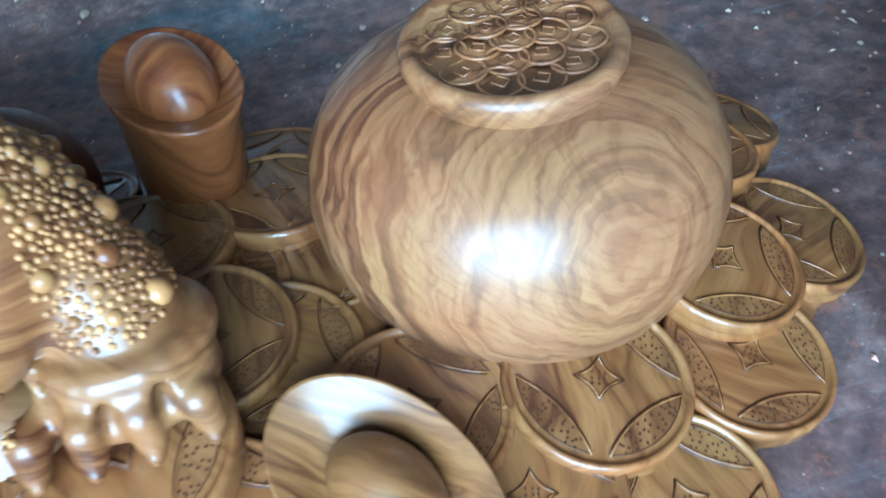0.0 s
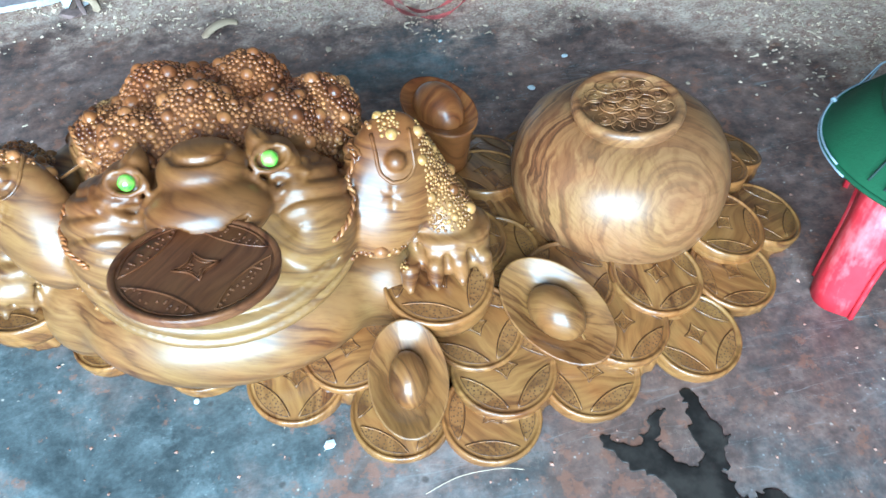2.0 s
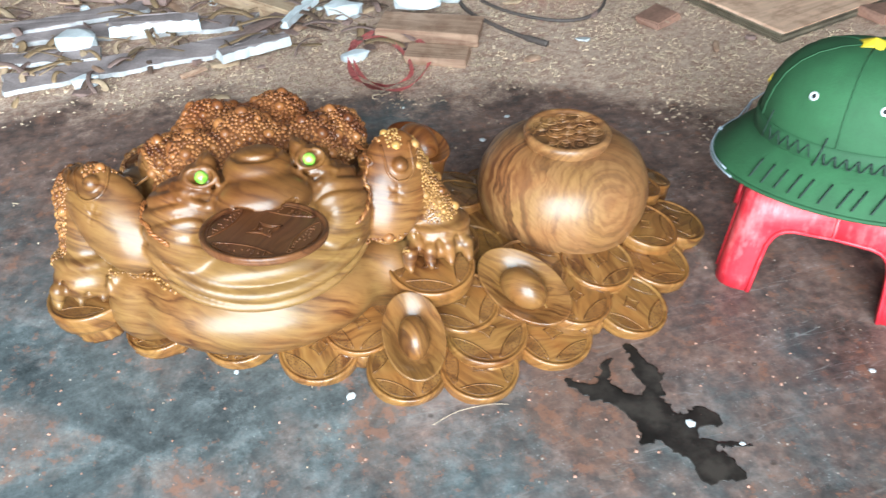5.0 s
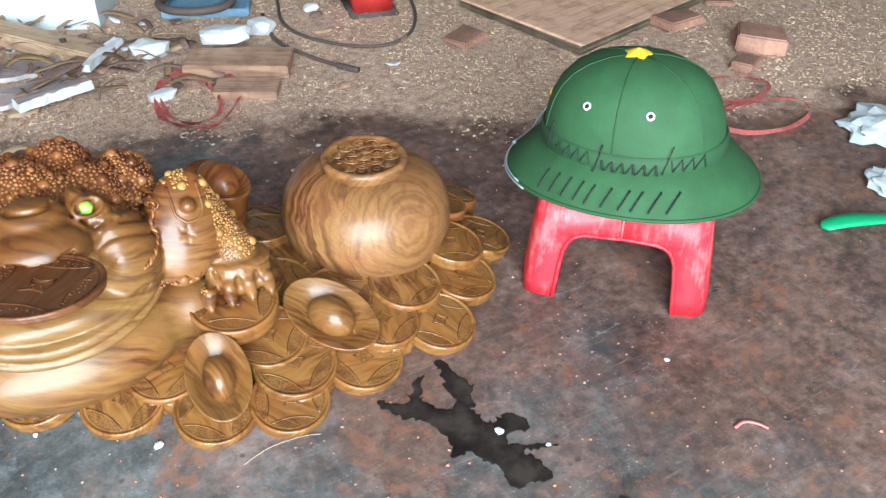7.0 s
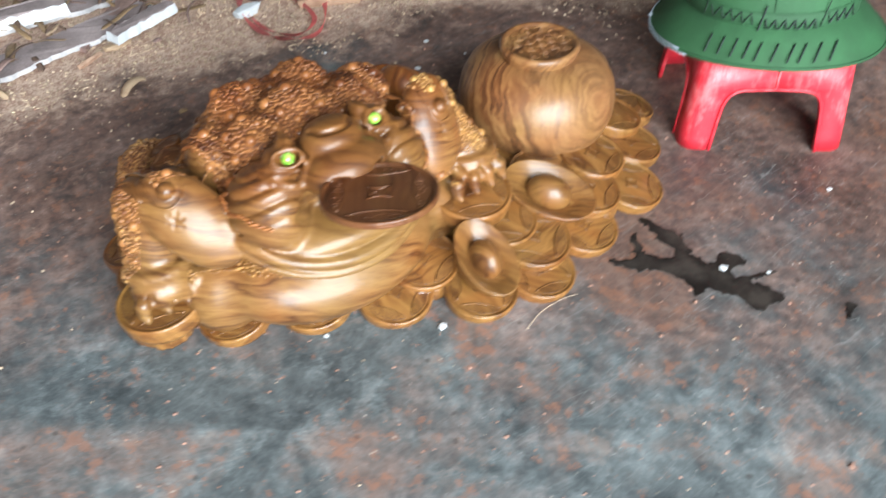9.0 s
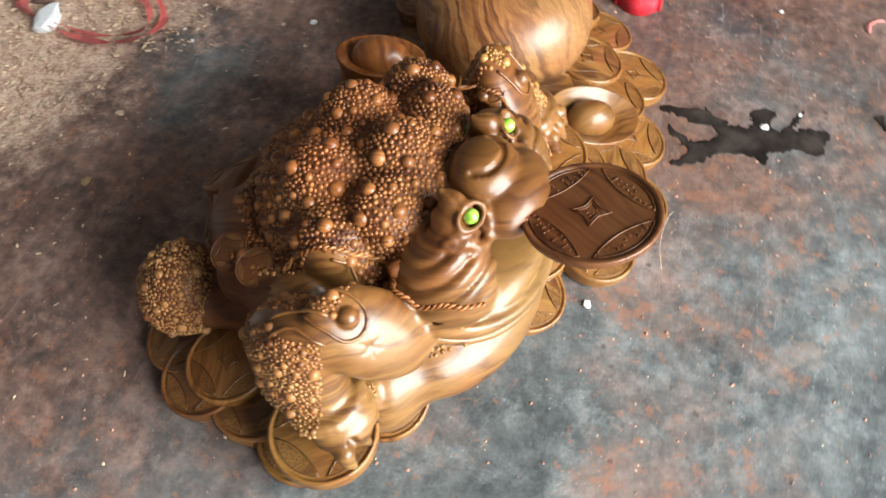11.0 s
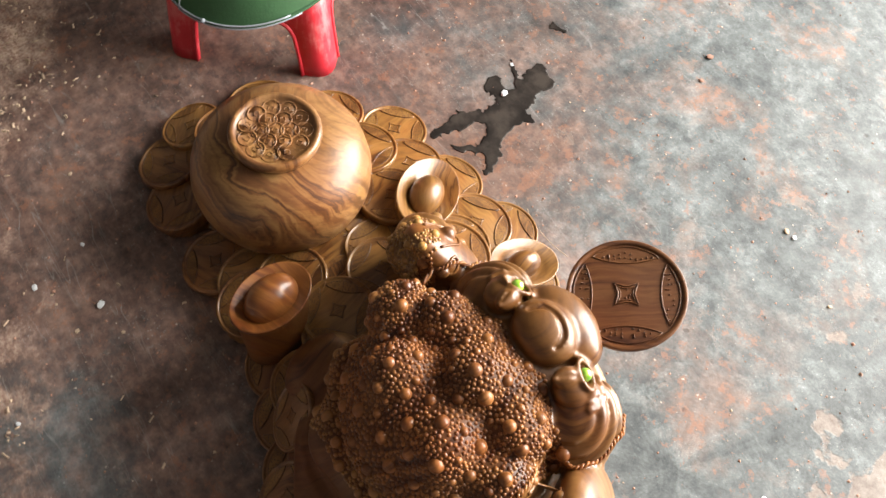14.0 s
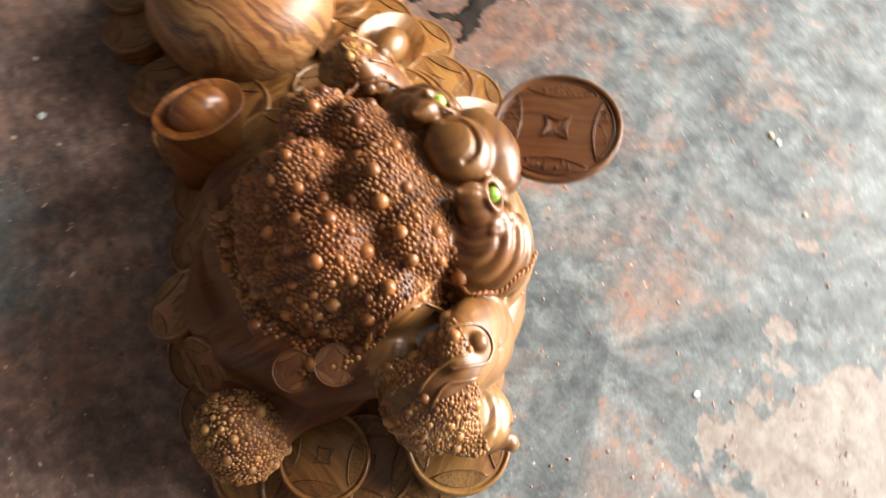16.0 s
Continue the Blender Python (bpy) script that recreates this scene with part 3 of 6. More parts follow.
RED_PLASTIC = scuffed_red()
GREEN_CLOTH = plain("green_cloth", (0.027, 0.094, 0.034), 0.78, var=0.10, scale=120.0, strength=0.35)
GREEN_BAND = plain("green_cloth_band", (0.023, 0.082, 0.030), 0.75, var=0.10, scale=120.0, strength=0.35)
DARK_LINING = plain("dark_lining", (0.02, 0.03, 0.03), 0.7)
YELLOW_CLOTH = plain("yellow_felt", (0.80, 0.58, 0.03), 0.7)
WHITE_METAL = plain("white_metal", (0.75, 0.76, 0.78), 0.3, 0.3)
HOLE = plain("dark_hole", (0.012, 0.012, 0.012), 0.8)
INK = plain("marker_ink", (0.013, 0.028, 0.020), 0.7)
STRAP_WHITE = plain("pale_cord", (0.36, 0.40, 0.46), 0.6)
FOAM = plain("white_foam", (0.76, 0.79, 0.82), 0.8, var=0.10)
FOAM_EDGE = plain("grimy_foam_edge", (0.50, 0.48, 0.485), 0.85, var=0.2, scale=60)
FOAM_SKIN = plain("dusty_foam_skin", (0.37, 0.30, 0.295), 0.85, var=0.22, scale=70)
BARK = plain("dark_bark", (0.17, 0.105, 0.075), 0.85, var=0.3, scale=60)
PAPER = plain("white_paper", (0.66, 0.75, 0.79), 0.8, var=0.1)


def sawn(name, pale, dark, scale=14.0):
    """Sawn board: long grain lines, saw fuzz, dust."""
    m, tree, nodes, sh = material(name)
    grain = noise_node(tree, coords(tree, True, (0, 0, 0), (0.8, 12.0, 6.0)), scale, 5, 0.6, 0.6)
    dirt = noise_node(tree, coords(tree, True), 26.0, 6, 0.65)
    c = ramp(nodes, [(0.34, dark), (0.52, pale), (0.66, tuple(k * 1.12 for k in pale))])
    link(tree, grain.outputs["Fac"], c.inputs[0])
    d = ramp(nodes, [(0.36, (0.66, 0.58, 0.54)), (0.52, (1, 1, 1))])
    link(tree, dirt.outputs["Fac"], d.inputs[0])
    link(tree, mixed(tree, "MULTIPLY", 0.8, c.outputs[0], d.outputs[0]), sh.inputs["Base Color"])
    sh.inputs["Roughness"].default_value = 0.75
    bump(tree, sh, grain.outputs["Fac"], 0.3, 0.001)
    return m


PINE = sawn("sawn_pine", (0.50, 0.325, 0.225), (0.33, 0.19, 0.13))
PINE_PALE = sawn("pale_sawn_wood", (0.50, 0.36, 0.235), (0.36, 0.235, 0.15))
PLY = sawn("plywood_face", (0.78, 0.52, 0.37), (0.60, 0.36, 0.24), 8.0)
PLY_EDGE = plain("plywood_edge", (0.20, 0.16, 0.11), 0.75, var=0.3, scale=50)
LATH = plain("weathered_lath", (0.33, 0.215, 0.185), 0.75, var=0.28, scale=40)
STRAW = plain("dry_husk", (0.40, 0.26, 0.14), 0.75, var=0.3, scale=40)
BRICK = plain("broken_brick", (0.42, 0.23, 0.165), 0.85, var=0.25, scale=50)
RED_TAPE = plain("red_plastic_tape", (0.82, 0.25, 0.24), 0.45, var=0.15)
RUBBER = plain("dusty_rubber", (0.105, 0.082, 0.074), 0.65)
RED_PAINT = plain("red_tool_paint", (0.50, 0.035, 0.03), 0.45, var=0.15)
BLUE_PLASTIC = plain("blue_tray_plastic", (0.20, 0.36, 0.50), 0.5, var=0.15)
GREEN_PLASTIC = plain("green_plastic", (0.03, 0.42, 0.17), 0.4, var=0.12)
CHIP = plain("pale_wood_chip", (0.62, 0.47, 0.33), 0.8, var=0.2, scale=80)


def wet_material():
    m, tree, nodes, sh = material("spilled_oil")
    v = coords(tree)
    n = noise_node(tree, v, 22.0, 6, 0.65)
    c = ramp(nodes, [(0.36, (0.011, 0.009, 0.008)), (0.50, (0.022, 0.018, 0.016)), (0.64, (0.050, 0.041, 0.035))])
    link(tree, n.outputs["Fac"], c.inputs[0])
    link(tree, c.outputs[0], sh.inputs["Base Color"])
    sh.inputs["Roughness"].default_value = 0.36
    sh.inputs["Specular IOR Level"].default_value = 0.25
    bump(tree, sh, n.outputs["Fac"], 0.25, 0.002)
    return m


WET = wet_material()

# ---- the shop: floor; unseen walls with one wide doorway, unseen roof, added to shape light ----
def wall_piece(name, x0, x1, y0, y1, z0, z1, mat, label):
    bm = bmesh.new()
    bmesh.ops.create_cube(bm, size=1)
    for v in bm.verts:
        v.co = Vector((x0 if v.co.x < 0 else x1, y0 if v.co.y < 0 else y1, z0 if v.co.z < 0 else z1))
    return tagged(part(name, bm, mat, smooth=False), label, "wall" if "wall" in name else name.split("_")[0], kind="structure")


wall_piece("floor", -4.4, 4.0, -2.4, 3.6, -0.12, 0.0, FLOOR, "worn blue-grey concrete shop floor with red earth and sawdust")
wall_piece("wall_back", -4.4, 4.0, 3.6, 3.8, -0.12, 3.2, PLASTER, "unseen plaster wall added to bounce light in the shop")
wall_piece("wall_west", -4.6, -4.4, -2.6, 3.8, -0.12, 3.2, PLASTER, "unseen plaster wall added to bounce light in the shop")
wall_piece("wall_east", 4.0, 4.2, -2.6, 3.8, -0.12, 3.2, PLASTER, "unseen plaster wall added to bounce light in the shop")
wall_piece("wall_front_west", -4.4, -2.15, -2.6, -2.4, -0.12, 3.2, PLASTER, "unseen plaster wall added beside the wide doorway")
wall_piece("wall_front_east", 0.65, 4.0, -2.6, -2.4, -0.12, 3.2, PLASTER, "unseen plaster wall added beside the wide doorway")
wall_piece("wall_front_lintel", -2.15, 0.65, -2.6, -2.4, 2.48, 3.2, PLASTER, "unseen plaster lintel added over the wide doorway")
wall_piece("ceiling", -4.6, 4.2, -2.6, 3.8, 3.2, 3.3, TIN, "unseen grey sheet roof added over the shop")
wall_piece("ground", -30, 30, -40, -2.6, -0.3, -0.12, YARD, "unseen pale yard added outside the doorway")

# ---- the carving: coins, jar, ingots and toad cut from one block ----
carving = base("wood_carving", Matrix(), "polished golden-brown hardwood carving of a toad on a heap of coins", "carving")
COIN_R = 0.044


def vesica(angle, steps=9):
    """The lens on a coin's margin: an outer arc along the rim and an inner arc bowed towards the middle."""
    half, ro, dip = radians(39), 0.85, 0.25
    outer = [(ro * math.cos(angle + half * (2 * i / steps - 1)), ro * math.sin(angle + half * (2 * i / steps - 1))) for i in range(steps + 1)]
    inner = []
    a, b = Vector(outer[-1]), Vector(outer[0])
    toward = -Vector((math.cos(angle), math.sin(angle)))
    for i in range(1, steps):
        t = i / steps
        inner.append(tuple(a.lerp(b, t) + toward * (dip - 0.14) * 4 * t * (1 - t)))
    return outer, inner


def coin_mesh(name, r, thick, deep=1.0):
    """A cash coin: stepped edge, raised rim, four pitted lenses with cut outlines, a pitted square with bowed sides."""
    rng = random.Random(5)
    t = thick / r
    prof = [(0.88, -t), (0.955, -0.92 * t), (0.985, -0.66 * t), (0.972, -0.50 * t), (0.978, -0.44 * t), (1.0, -0.30 * t), (1.0, -0.06 * t), (0.986, 0.022), (0.958, 0.036), (0.932, 0.030), (0.914, 0.006), (0.900, -0.006), (0.868, 0.002), (0.02, 0.010)]
    bm = lathe([(a * r, z * r) for a, z in prof], 44)
    for f in bm.faces:
        f.smooth = True
    z0 = 0.010 * r

    # a flat dark face that paints the shade inside a punched pit
    def pit(x, y, size):
        turn = rng.uniform(0, 1)
        vs = [bm.verts.new((x + size * rng.uniform(0.8, 1.2) * math.cos(turn + k * math.pi / 3), y + size * rng.uniform(0.8, 1.2) * math.sin(turn + k * math.pi / 3), z0 + 0.009 * r)) for k in range(6)]
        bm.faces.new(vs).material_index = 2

    for q in range(4):
        outer, inner = vesica(math.pi / 4 + q * math.pi / 2)
        bow = [outer[0]] + inner[::-1] + [outer[-1]]
        bm.faces.new([bm.verts.new((x * r, y * r, z0 + 0.005 * r)) for x, y in outer + inner]).material_index = 1
        tube_into(bm, [(x * r, y * r, z0 + 0.010 * r) for x, y in bow], 0.020 * r * deep, 5)
        # the two dark tubes draw the shade of the cut outline
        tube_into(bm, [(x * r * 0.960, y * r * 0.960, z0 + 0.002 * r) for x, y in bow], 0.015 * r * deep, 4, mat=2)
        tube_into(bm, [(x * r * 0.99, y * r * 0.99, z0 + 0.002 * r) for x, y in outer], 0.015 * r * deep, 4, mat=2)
        for i in range(10):
            for k in range(4):
                t_, s_ = (i + 0.9 + rng.uniform(-0.35, 0.35)) / 10.8, (k + 0.75 + rng.uniform(-0.25, 0.25)) / 4.5
                n = min(int(t_ * 9), 8)
                w = t_ * 9 - n
                o, c = Vector(outer[n]).lerp(Vector(outer[n + 1]), w), Vector(bow[n]).lerp(Vector(bow[n + 1]), w)
                if (o - c).length * (1 / 4.5) < 0.030:
                    continue
                p = o.lerp(c, s_) * r
                pit(p.x, p.y, 0.017 * r)
    for side, w, mat in ((0.20, 0.020, 0), (0.228, 0.014, 2)):
        pts = []
        for q in range(4):
            a0, a1 = q * math.pi / 2, (q + 1) * math.pi / 2
            p0, p1 = Vector((math.cos(a0), math.sin(a0))) * side * 1.15, Vector((math.cos(a1), math.sin(a1))) * side * 1.15
            for i in range(4):
                u = i / 4
                pts.append(p0.lerp(p1, u) * (1 - 0.22 * 4 * u * (1 - u)))
        tube_into(bm, [(p.x * r, p.y * r, z0 + (0.010 if mat == 0 else 0.003) * r) for p in pts], w * r * deep, 4, closed=True, mat=mat)
    for i in range(9):
        pit((i % 3 - 1) * 0.062 * r + rng.uniform(-0.012, 0.012) * r, (i // 3 - 1) * 0.062 * r + rng.uniform(-0.012, 0.012) * r, 0.017 * r)
    me = bpy.data.meshes.new(name)
    bm.normal_update()
    bm.to_mesh(me)
    bm.free()
    return me


coin_data = coin_mesh("coin", COIN_R, 0.017, 0.6)
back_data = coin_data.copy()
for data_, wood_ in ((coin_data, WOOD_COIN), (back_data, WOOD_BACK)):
    for m_ in (wood_, WOOD_LENS, GROOVE_SHADE):
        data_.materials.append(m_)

# x, y, height of the middle, size, outward tilt in degrees
FRONT_COINS = [
    (-0.030, 0.226, 0.022, 1.0, 12), (0.035, 0.169, 0.022, 1.0, 14), (0.118, 0.128, 0.020, 1.05, 12),
    (0.196, 0.074, 0.020, 1.05, 14), (0.280, 0.015, 0.018, 1.02, 12), (0.355, -0.008, 0.018, 1.0, 12),
    (0.452, 0.014, 0.020, 1.05, 14), (0.560, 0.030, 0.019, 1.02, 14), (0.625, 0.090, 0.024, 1.02, 14),
    (0.692, 0.160, 0.022, 1.0, 16), (0.698, 0.258, 0.030, 0.92, 18),
]
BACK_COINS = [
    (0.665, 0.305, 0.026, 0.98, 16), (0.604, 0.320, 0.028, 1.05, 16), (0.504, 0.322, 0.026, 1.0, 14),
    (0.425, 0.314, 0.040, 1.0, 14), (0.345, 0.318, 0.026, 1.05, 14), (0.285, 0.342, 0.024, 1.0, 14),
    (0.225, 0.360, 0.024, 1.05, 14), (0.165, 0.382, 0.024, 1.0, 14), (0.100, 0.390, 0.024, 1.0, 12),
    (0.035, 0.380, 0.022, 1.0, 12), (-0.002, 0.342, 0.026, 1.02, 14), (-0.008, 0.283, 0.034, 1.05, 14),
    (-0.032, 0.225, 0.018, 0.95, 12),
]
UPPER_COINS = [
    (0.246, 0.083, 0.036, 1.0, 14), (0.375, 0.026, 0.036, 1.08, 12), (0.360, 0.068, 0.048, 1.02, 12),
    (0.494, 0.048, 0.036, 1.0, 13), (0.543, 0.090, 0.043, 1.05, 12), (0.634, 0.138, 0.043, 1.02, 15),
    (0.458, 0.098, 0.050, 1.02, 10), (0.402, 0.150, 0.052, 1.0, 8), (0.435, 0.212, 0.050, 1.0, 5),
    (0.372, 0.205, 0.056, 1.05, 4), (0.372, 0.165, 0.062, 1.0, 6), (0.012, 0.318, 0.044, 1.0, 10), (0.352, 0.238, 0.064, 1.0, 6),
    (0.420, 0.262, 0.056, 1.0, 10), (0.455, 0.300, 0.040, 0.95, 16), (0.330, 0.250, 0.060, 1.0, 8),
    (0.300, 0.310, 0.045, 1.0, 16), (0.660, 0.225, 0.046, 0.95, 14),
]
COINS = FRONT_COINS + BACK_COINS + UPPER_COINS
HEART = Vector((0.33, 0.2))


def outward(x, y, tilt, spin=0.0):
    """A turn that leans a coin away from the middle of the heap."""
    d = Vector((x, y)) - HEART
    d = Vector((d.x * 0.55, d.y * 1.5)).normalized()
    axis = Vector((-d.y, d.x, 0))
    return Matrix.Rotation(radians(tilt), 4, axis) @ Matrix.Rotation(spin, 4, "Z")


rng = random.Random(11)
for x, y, z, size, tilt in COINS:
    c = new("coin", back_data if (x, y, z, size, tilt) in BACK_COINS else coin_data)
    c.parent = carving
    c.matrix_basis = Matrix.Translation((x, y, z)) @ outward(x, y, tilt, rng.uniform(0, 6.28)) @ Matrix.Scale(size, 4)

# two thicker coins under the forepaws
paw_coin_data = coin_mesh("paw_coin", 0.050, 0.024, 0.6)
for m_ in (WOOD_COIN, WOOD_LENS, GROOVE_SHADE):
    paw_coin_data.materials.append(m_)
for x, y, z, tilt in ((0.334, 0.097, 0.087, 8), (-0.033, 0.200, 0.062, 7)):
    c = new("coin", paw_coin_data)
    c.parent = carving
    c.matrix_basis = Matrix.Translation((x, y, z)) @ outward(x, y, tilt, 0.4)

# the block that the coins are cut from
def mound():
    step = 0.004
    xs, ys = np.arange(-0.1, 0.78, step), np.arange(-0.08, 0.46, step)
    gx, gy = np.meshgrid(xs, ys, indexing="ij")
    h = np.zeros_like(gx)
    for x, y, z, size, tilt in COINS + [(0.335, 0.104, 0.072, 0.8, 9), (-0.033, 0.208, 0.050, 0.75, 8)]:
        n = outward(x, y, tilt).to_3x3() @ Vector((0, 0, 1))
        top = z - ((gx - x) * n.x + (gy - y) * n.y) / n.z - 0.006
        near = (gx - x) ** 2 + (gy - y) ** 2 < (COIN_R * size * 0.93) ** 2
        h = np.where(near, np.maximum(h, np.maximum(top, 0.004)), h)
    for cx, cy, rx, ry, top in ((0.42, 0.20, 0.17, 0.13, 0.052), (0.58, 0.18, 0.12, 0.13, 0.032)):  # solid wood under the heap
        h = np.maximum(h, top * np.sqrt(np.clip(1 - ((gx - cx) / rx) ** 2 - ((gy - cy) / ry) ** 2, 0, 1)))
    solid = Carving((-0.1, -0.08, -0.002), (0.78, 0.46, 0.095), 0.004)
    z = -0.002 + 0.004 * np.arange(solid.n[2])
    hh = np.zeros((solid.n[0], solid.n[1]))
    hh[: h.shape[0], : h.shape[1]] = h[: solid.n[0], : solid.n[1]]
    solid.f = (np.maximum(z[None, None, :] - hh[:, :, None], np.where(hh > 0, -1, 0.01)[:, :, None])).astype(np.float32)
    solid.f = np.maximum(solid.f, (0.001 - z)[None, None, :]).astype(np.float32)
    verts, quads = solid.mesh()
    me = bpy.data.meshes.new("base_block")
    me.from_pydata(verts.tolist(), [], quads.tolist())
    return shown("base_block", me, WOOD_COIN, carving)


mound()

# round money jar
jar_bm = lathe([(0.060, 0.0), (0.084, 0.012), (0.100, 0.034), (0.1095, 0.060), (0.1110, 0.080), (0.1068, 0.102), (0.097, 0.121), (0.080, 0.134), (0.062, 0.1405), (0.0535, 0.1425)], 72, 0.975, 0.985)
jar = part("jar", jar_bm, WOOD_JAR, carving, "round polished jar with swirling grain")
jar.matrix_basis = Matrix.Translation((0.544, 0.202, 0.006))
neck = lathe([(0.0500, 0.138), (0.0515, 0.144), (0.0535, 0.149), (0.0540, 0.1535), (0.0520, 0.1575), (0.0485, 0.1585), (0.0455, 0.1565), (0.0440, 0.1540), (0.0100, 0.1540)], 60)
part("rim", neck, WOOD_JAR, jar)


def coin_relief():
    """Little overlapping coins carved in the jar's mouth."""
    bm = bmesh.new()
    rng = random.Random(3)
    spots = [(0, 0, 0.0)] + [(0.017 * math.cos(a), 0.017 * math.sin(a), -0.0006) for a in [i * math.pi / 3 for i in range(6)]]
    spots += [(0.0325 * math.cos(a), 0.0325 * math.sin(a), -0.0012) for a in [0.2 + i * 2 * math.pi / 11 for i in range(11)]]
    for x, y, dz in spots:
        m = Matrix.Translation((x, y, 0.1545 + dz)) @ Euler((rng.uniform(-0.09, 0.09), rng.uniform(-0.09, 0.09), rng.uniform(0, 3))).to_matrix().to_4x4()
        ring = [m @ Vector((0.0105 * math.cos(i * math.pi / 9), 0.0105 * math.sin(i * math.pi / 9), 0.0008)) for i in range(18)]
        tube_into(bm, ring, 0.0010, 5, closed=True)
        bmesh.ops.create_cone(bm, cap_ends=True, segments=18, radius1=0.0105, radius2=0.0098, depth=0.003, matrix=m @ Matrix.Translation((0, 0, -0.001)))
        sq = [m @ Vector((0.0042 * math.cos(q * math.pi / 2), 0.0042 * math.sin(q * math.pi / 2), 0.0008)) for q in range(4)]
        tube_into(bm, sq, 0.0008, 4, closed=True)
    return bm


part("coin_relief", coin_relief(), WOOD_JAR, jar, "carved relief of overlapping coins")


def ingot(at, along, normal, a, b, cup, knob, mat, foot, taper=0.62):
    """A boat-shaped ingot: an oval dish with a thick lip and a domed middle, on a tapered foot."""
    z = Vector(normal).normalized()
    x = (Vector(along) - z * Vector(along).dot(z)).normalized()
    y = z.cross(x)
    m = Matrix(((x.x, y.x, z.x, at[0]), (x.y, y.y, z.y, at[1]), (x.z, y.z, z.z, at[2]), (0, 0, 0, 1)))
    k = b / a
    prof = [(taper * a, -foot), ((taper * 0.6 + 0.35) * a, -foot * 0.7), ((taper * 0.3 + 0.66) * a, -cup * 0.95), (0.97 * a, -cup * 0.25), (1.0 * a, 0.0), (0.985 * a, 0.0025), (0.955 * a, 0.002), (0.80 * a, -0.08 * cup), (0.66 * a, -0.22 * cup), (0.54 * a, -0.48 * cup), (0.2 * a, -0.45 * cup)]
    dish = lathe(prof, 48, 1.0, k)
    ob = part("ingot", dish, mat, carving, "oval boat-shaped ingot with a domed middle")
    ob.matrix_basis = m
    dome = bmesh.new()
    bmesh.ops.create_uvsphere(dome, u_segments=28, v_segments=18, radius=1)
    for v in dome.verts:
        v.co = Vector((v.co.x * knob[0], v.co.y * knob[1], v.co.z * knob[2] - 0.30 * cup))
    part("dome", dome, mat, ob)
    return ob


ingot((0.434, 0.060, 0.056), (0.54, -0.80, -0.28), (-0.10, -0.37, 0.92), 0.062, 0.039, 0.022, (0.030, 0.0215, 0.024), WOOD_INGOT, 0.036)
ingot((0.289, 0.017, 0.060), (-0.10, -0.92, -0.36), (-0.05, -0.42, 0.90), 0.052, 0.034, 0.022, (0.025, 0.0165, 0.023), WOOD_INGOT, 0.044)
ingot((0.3825, 0.301, 0.118), (0.28, -0.95, -0.05), (0.08, -0.06, 0.99), 0.051, 0.0365, 0.015, (0.034, 0.0245, 0.028), WOOD_RED, 0.092, 0.80)


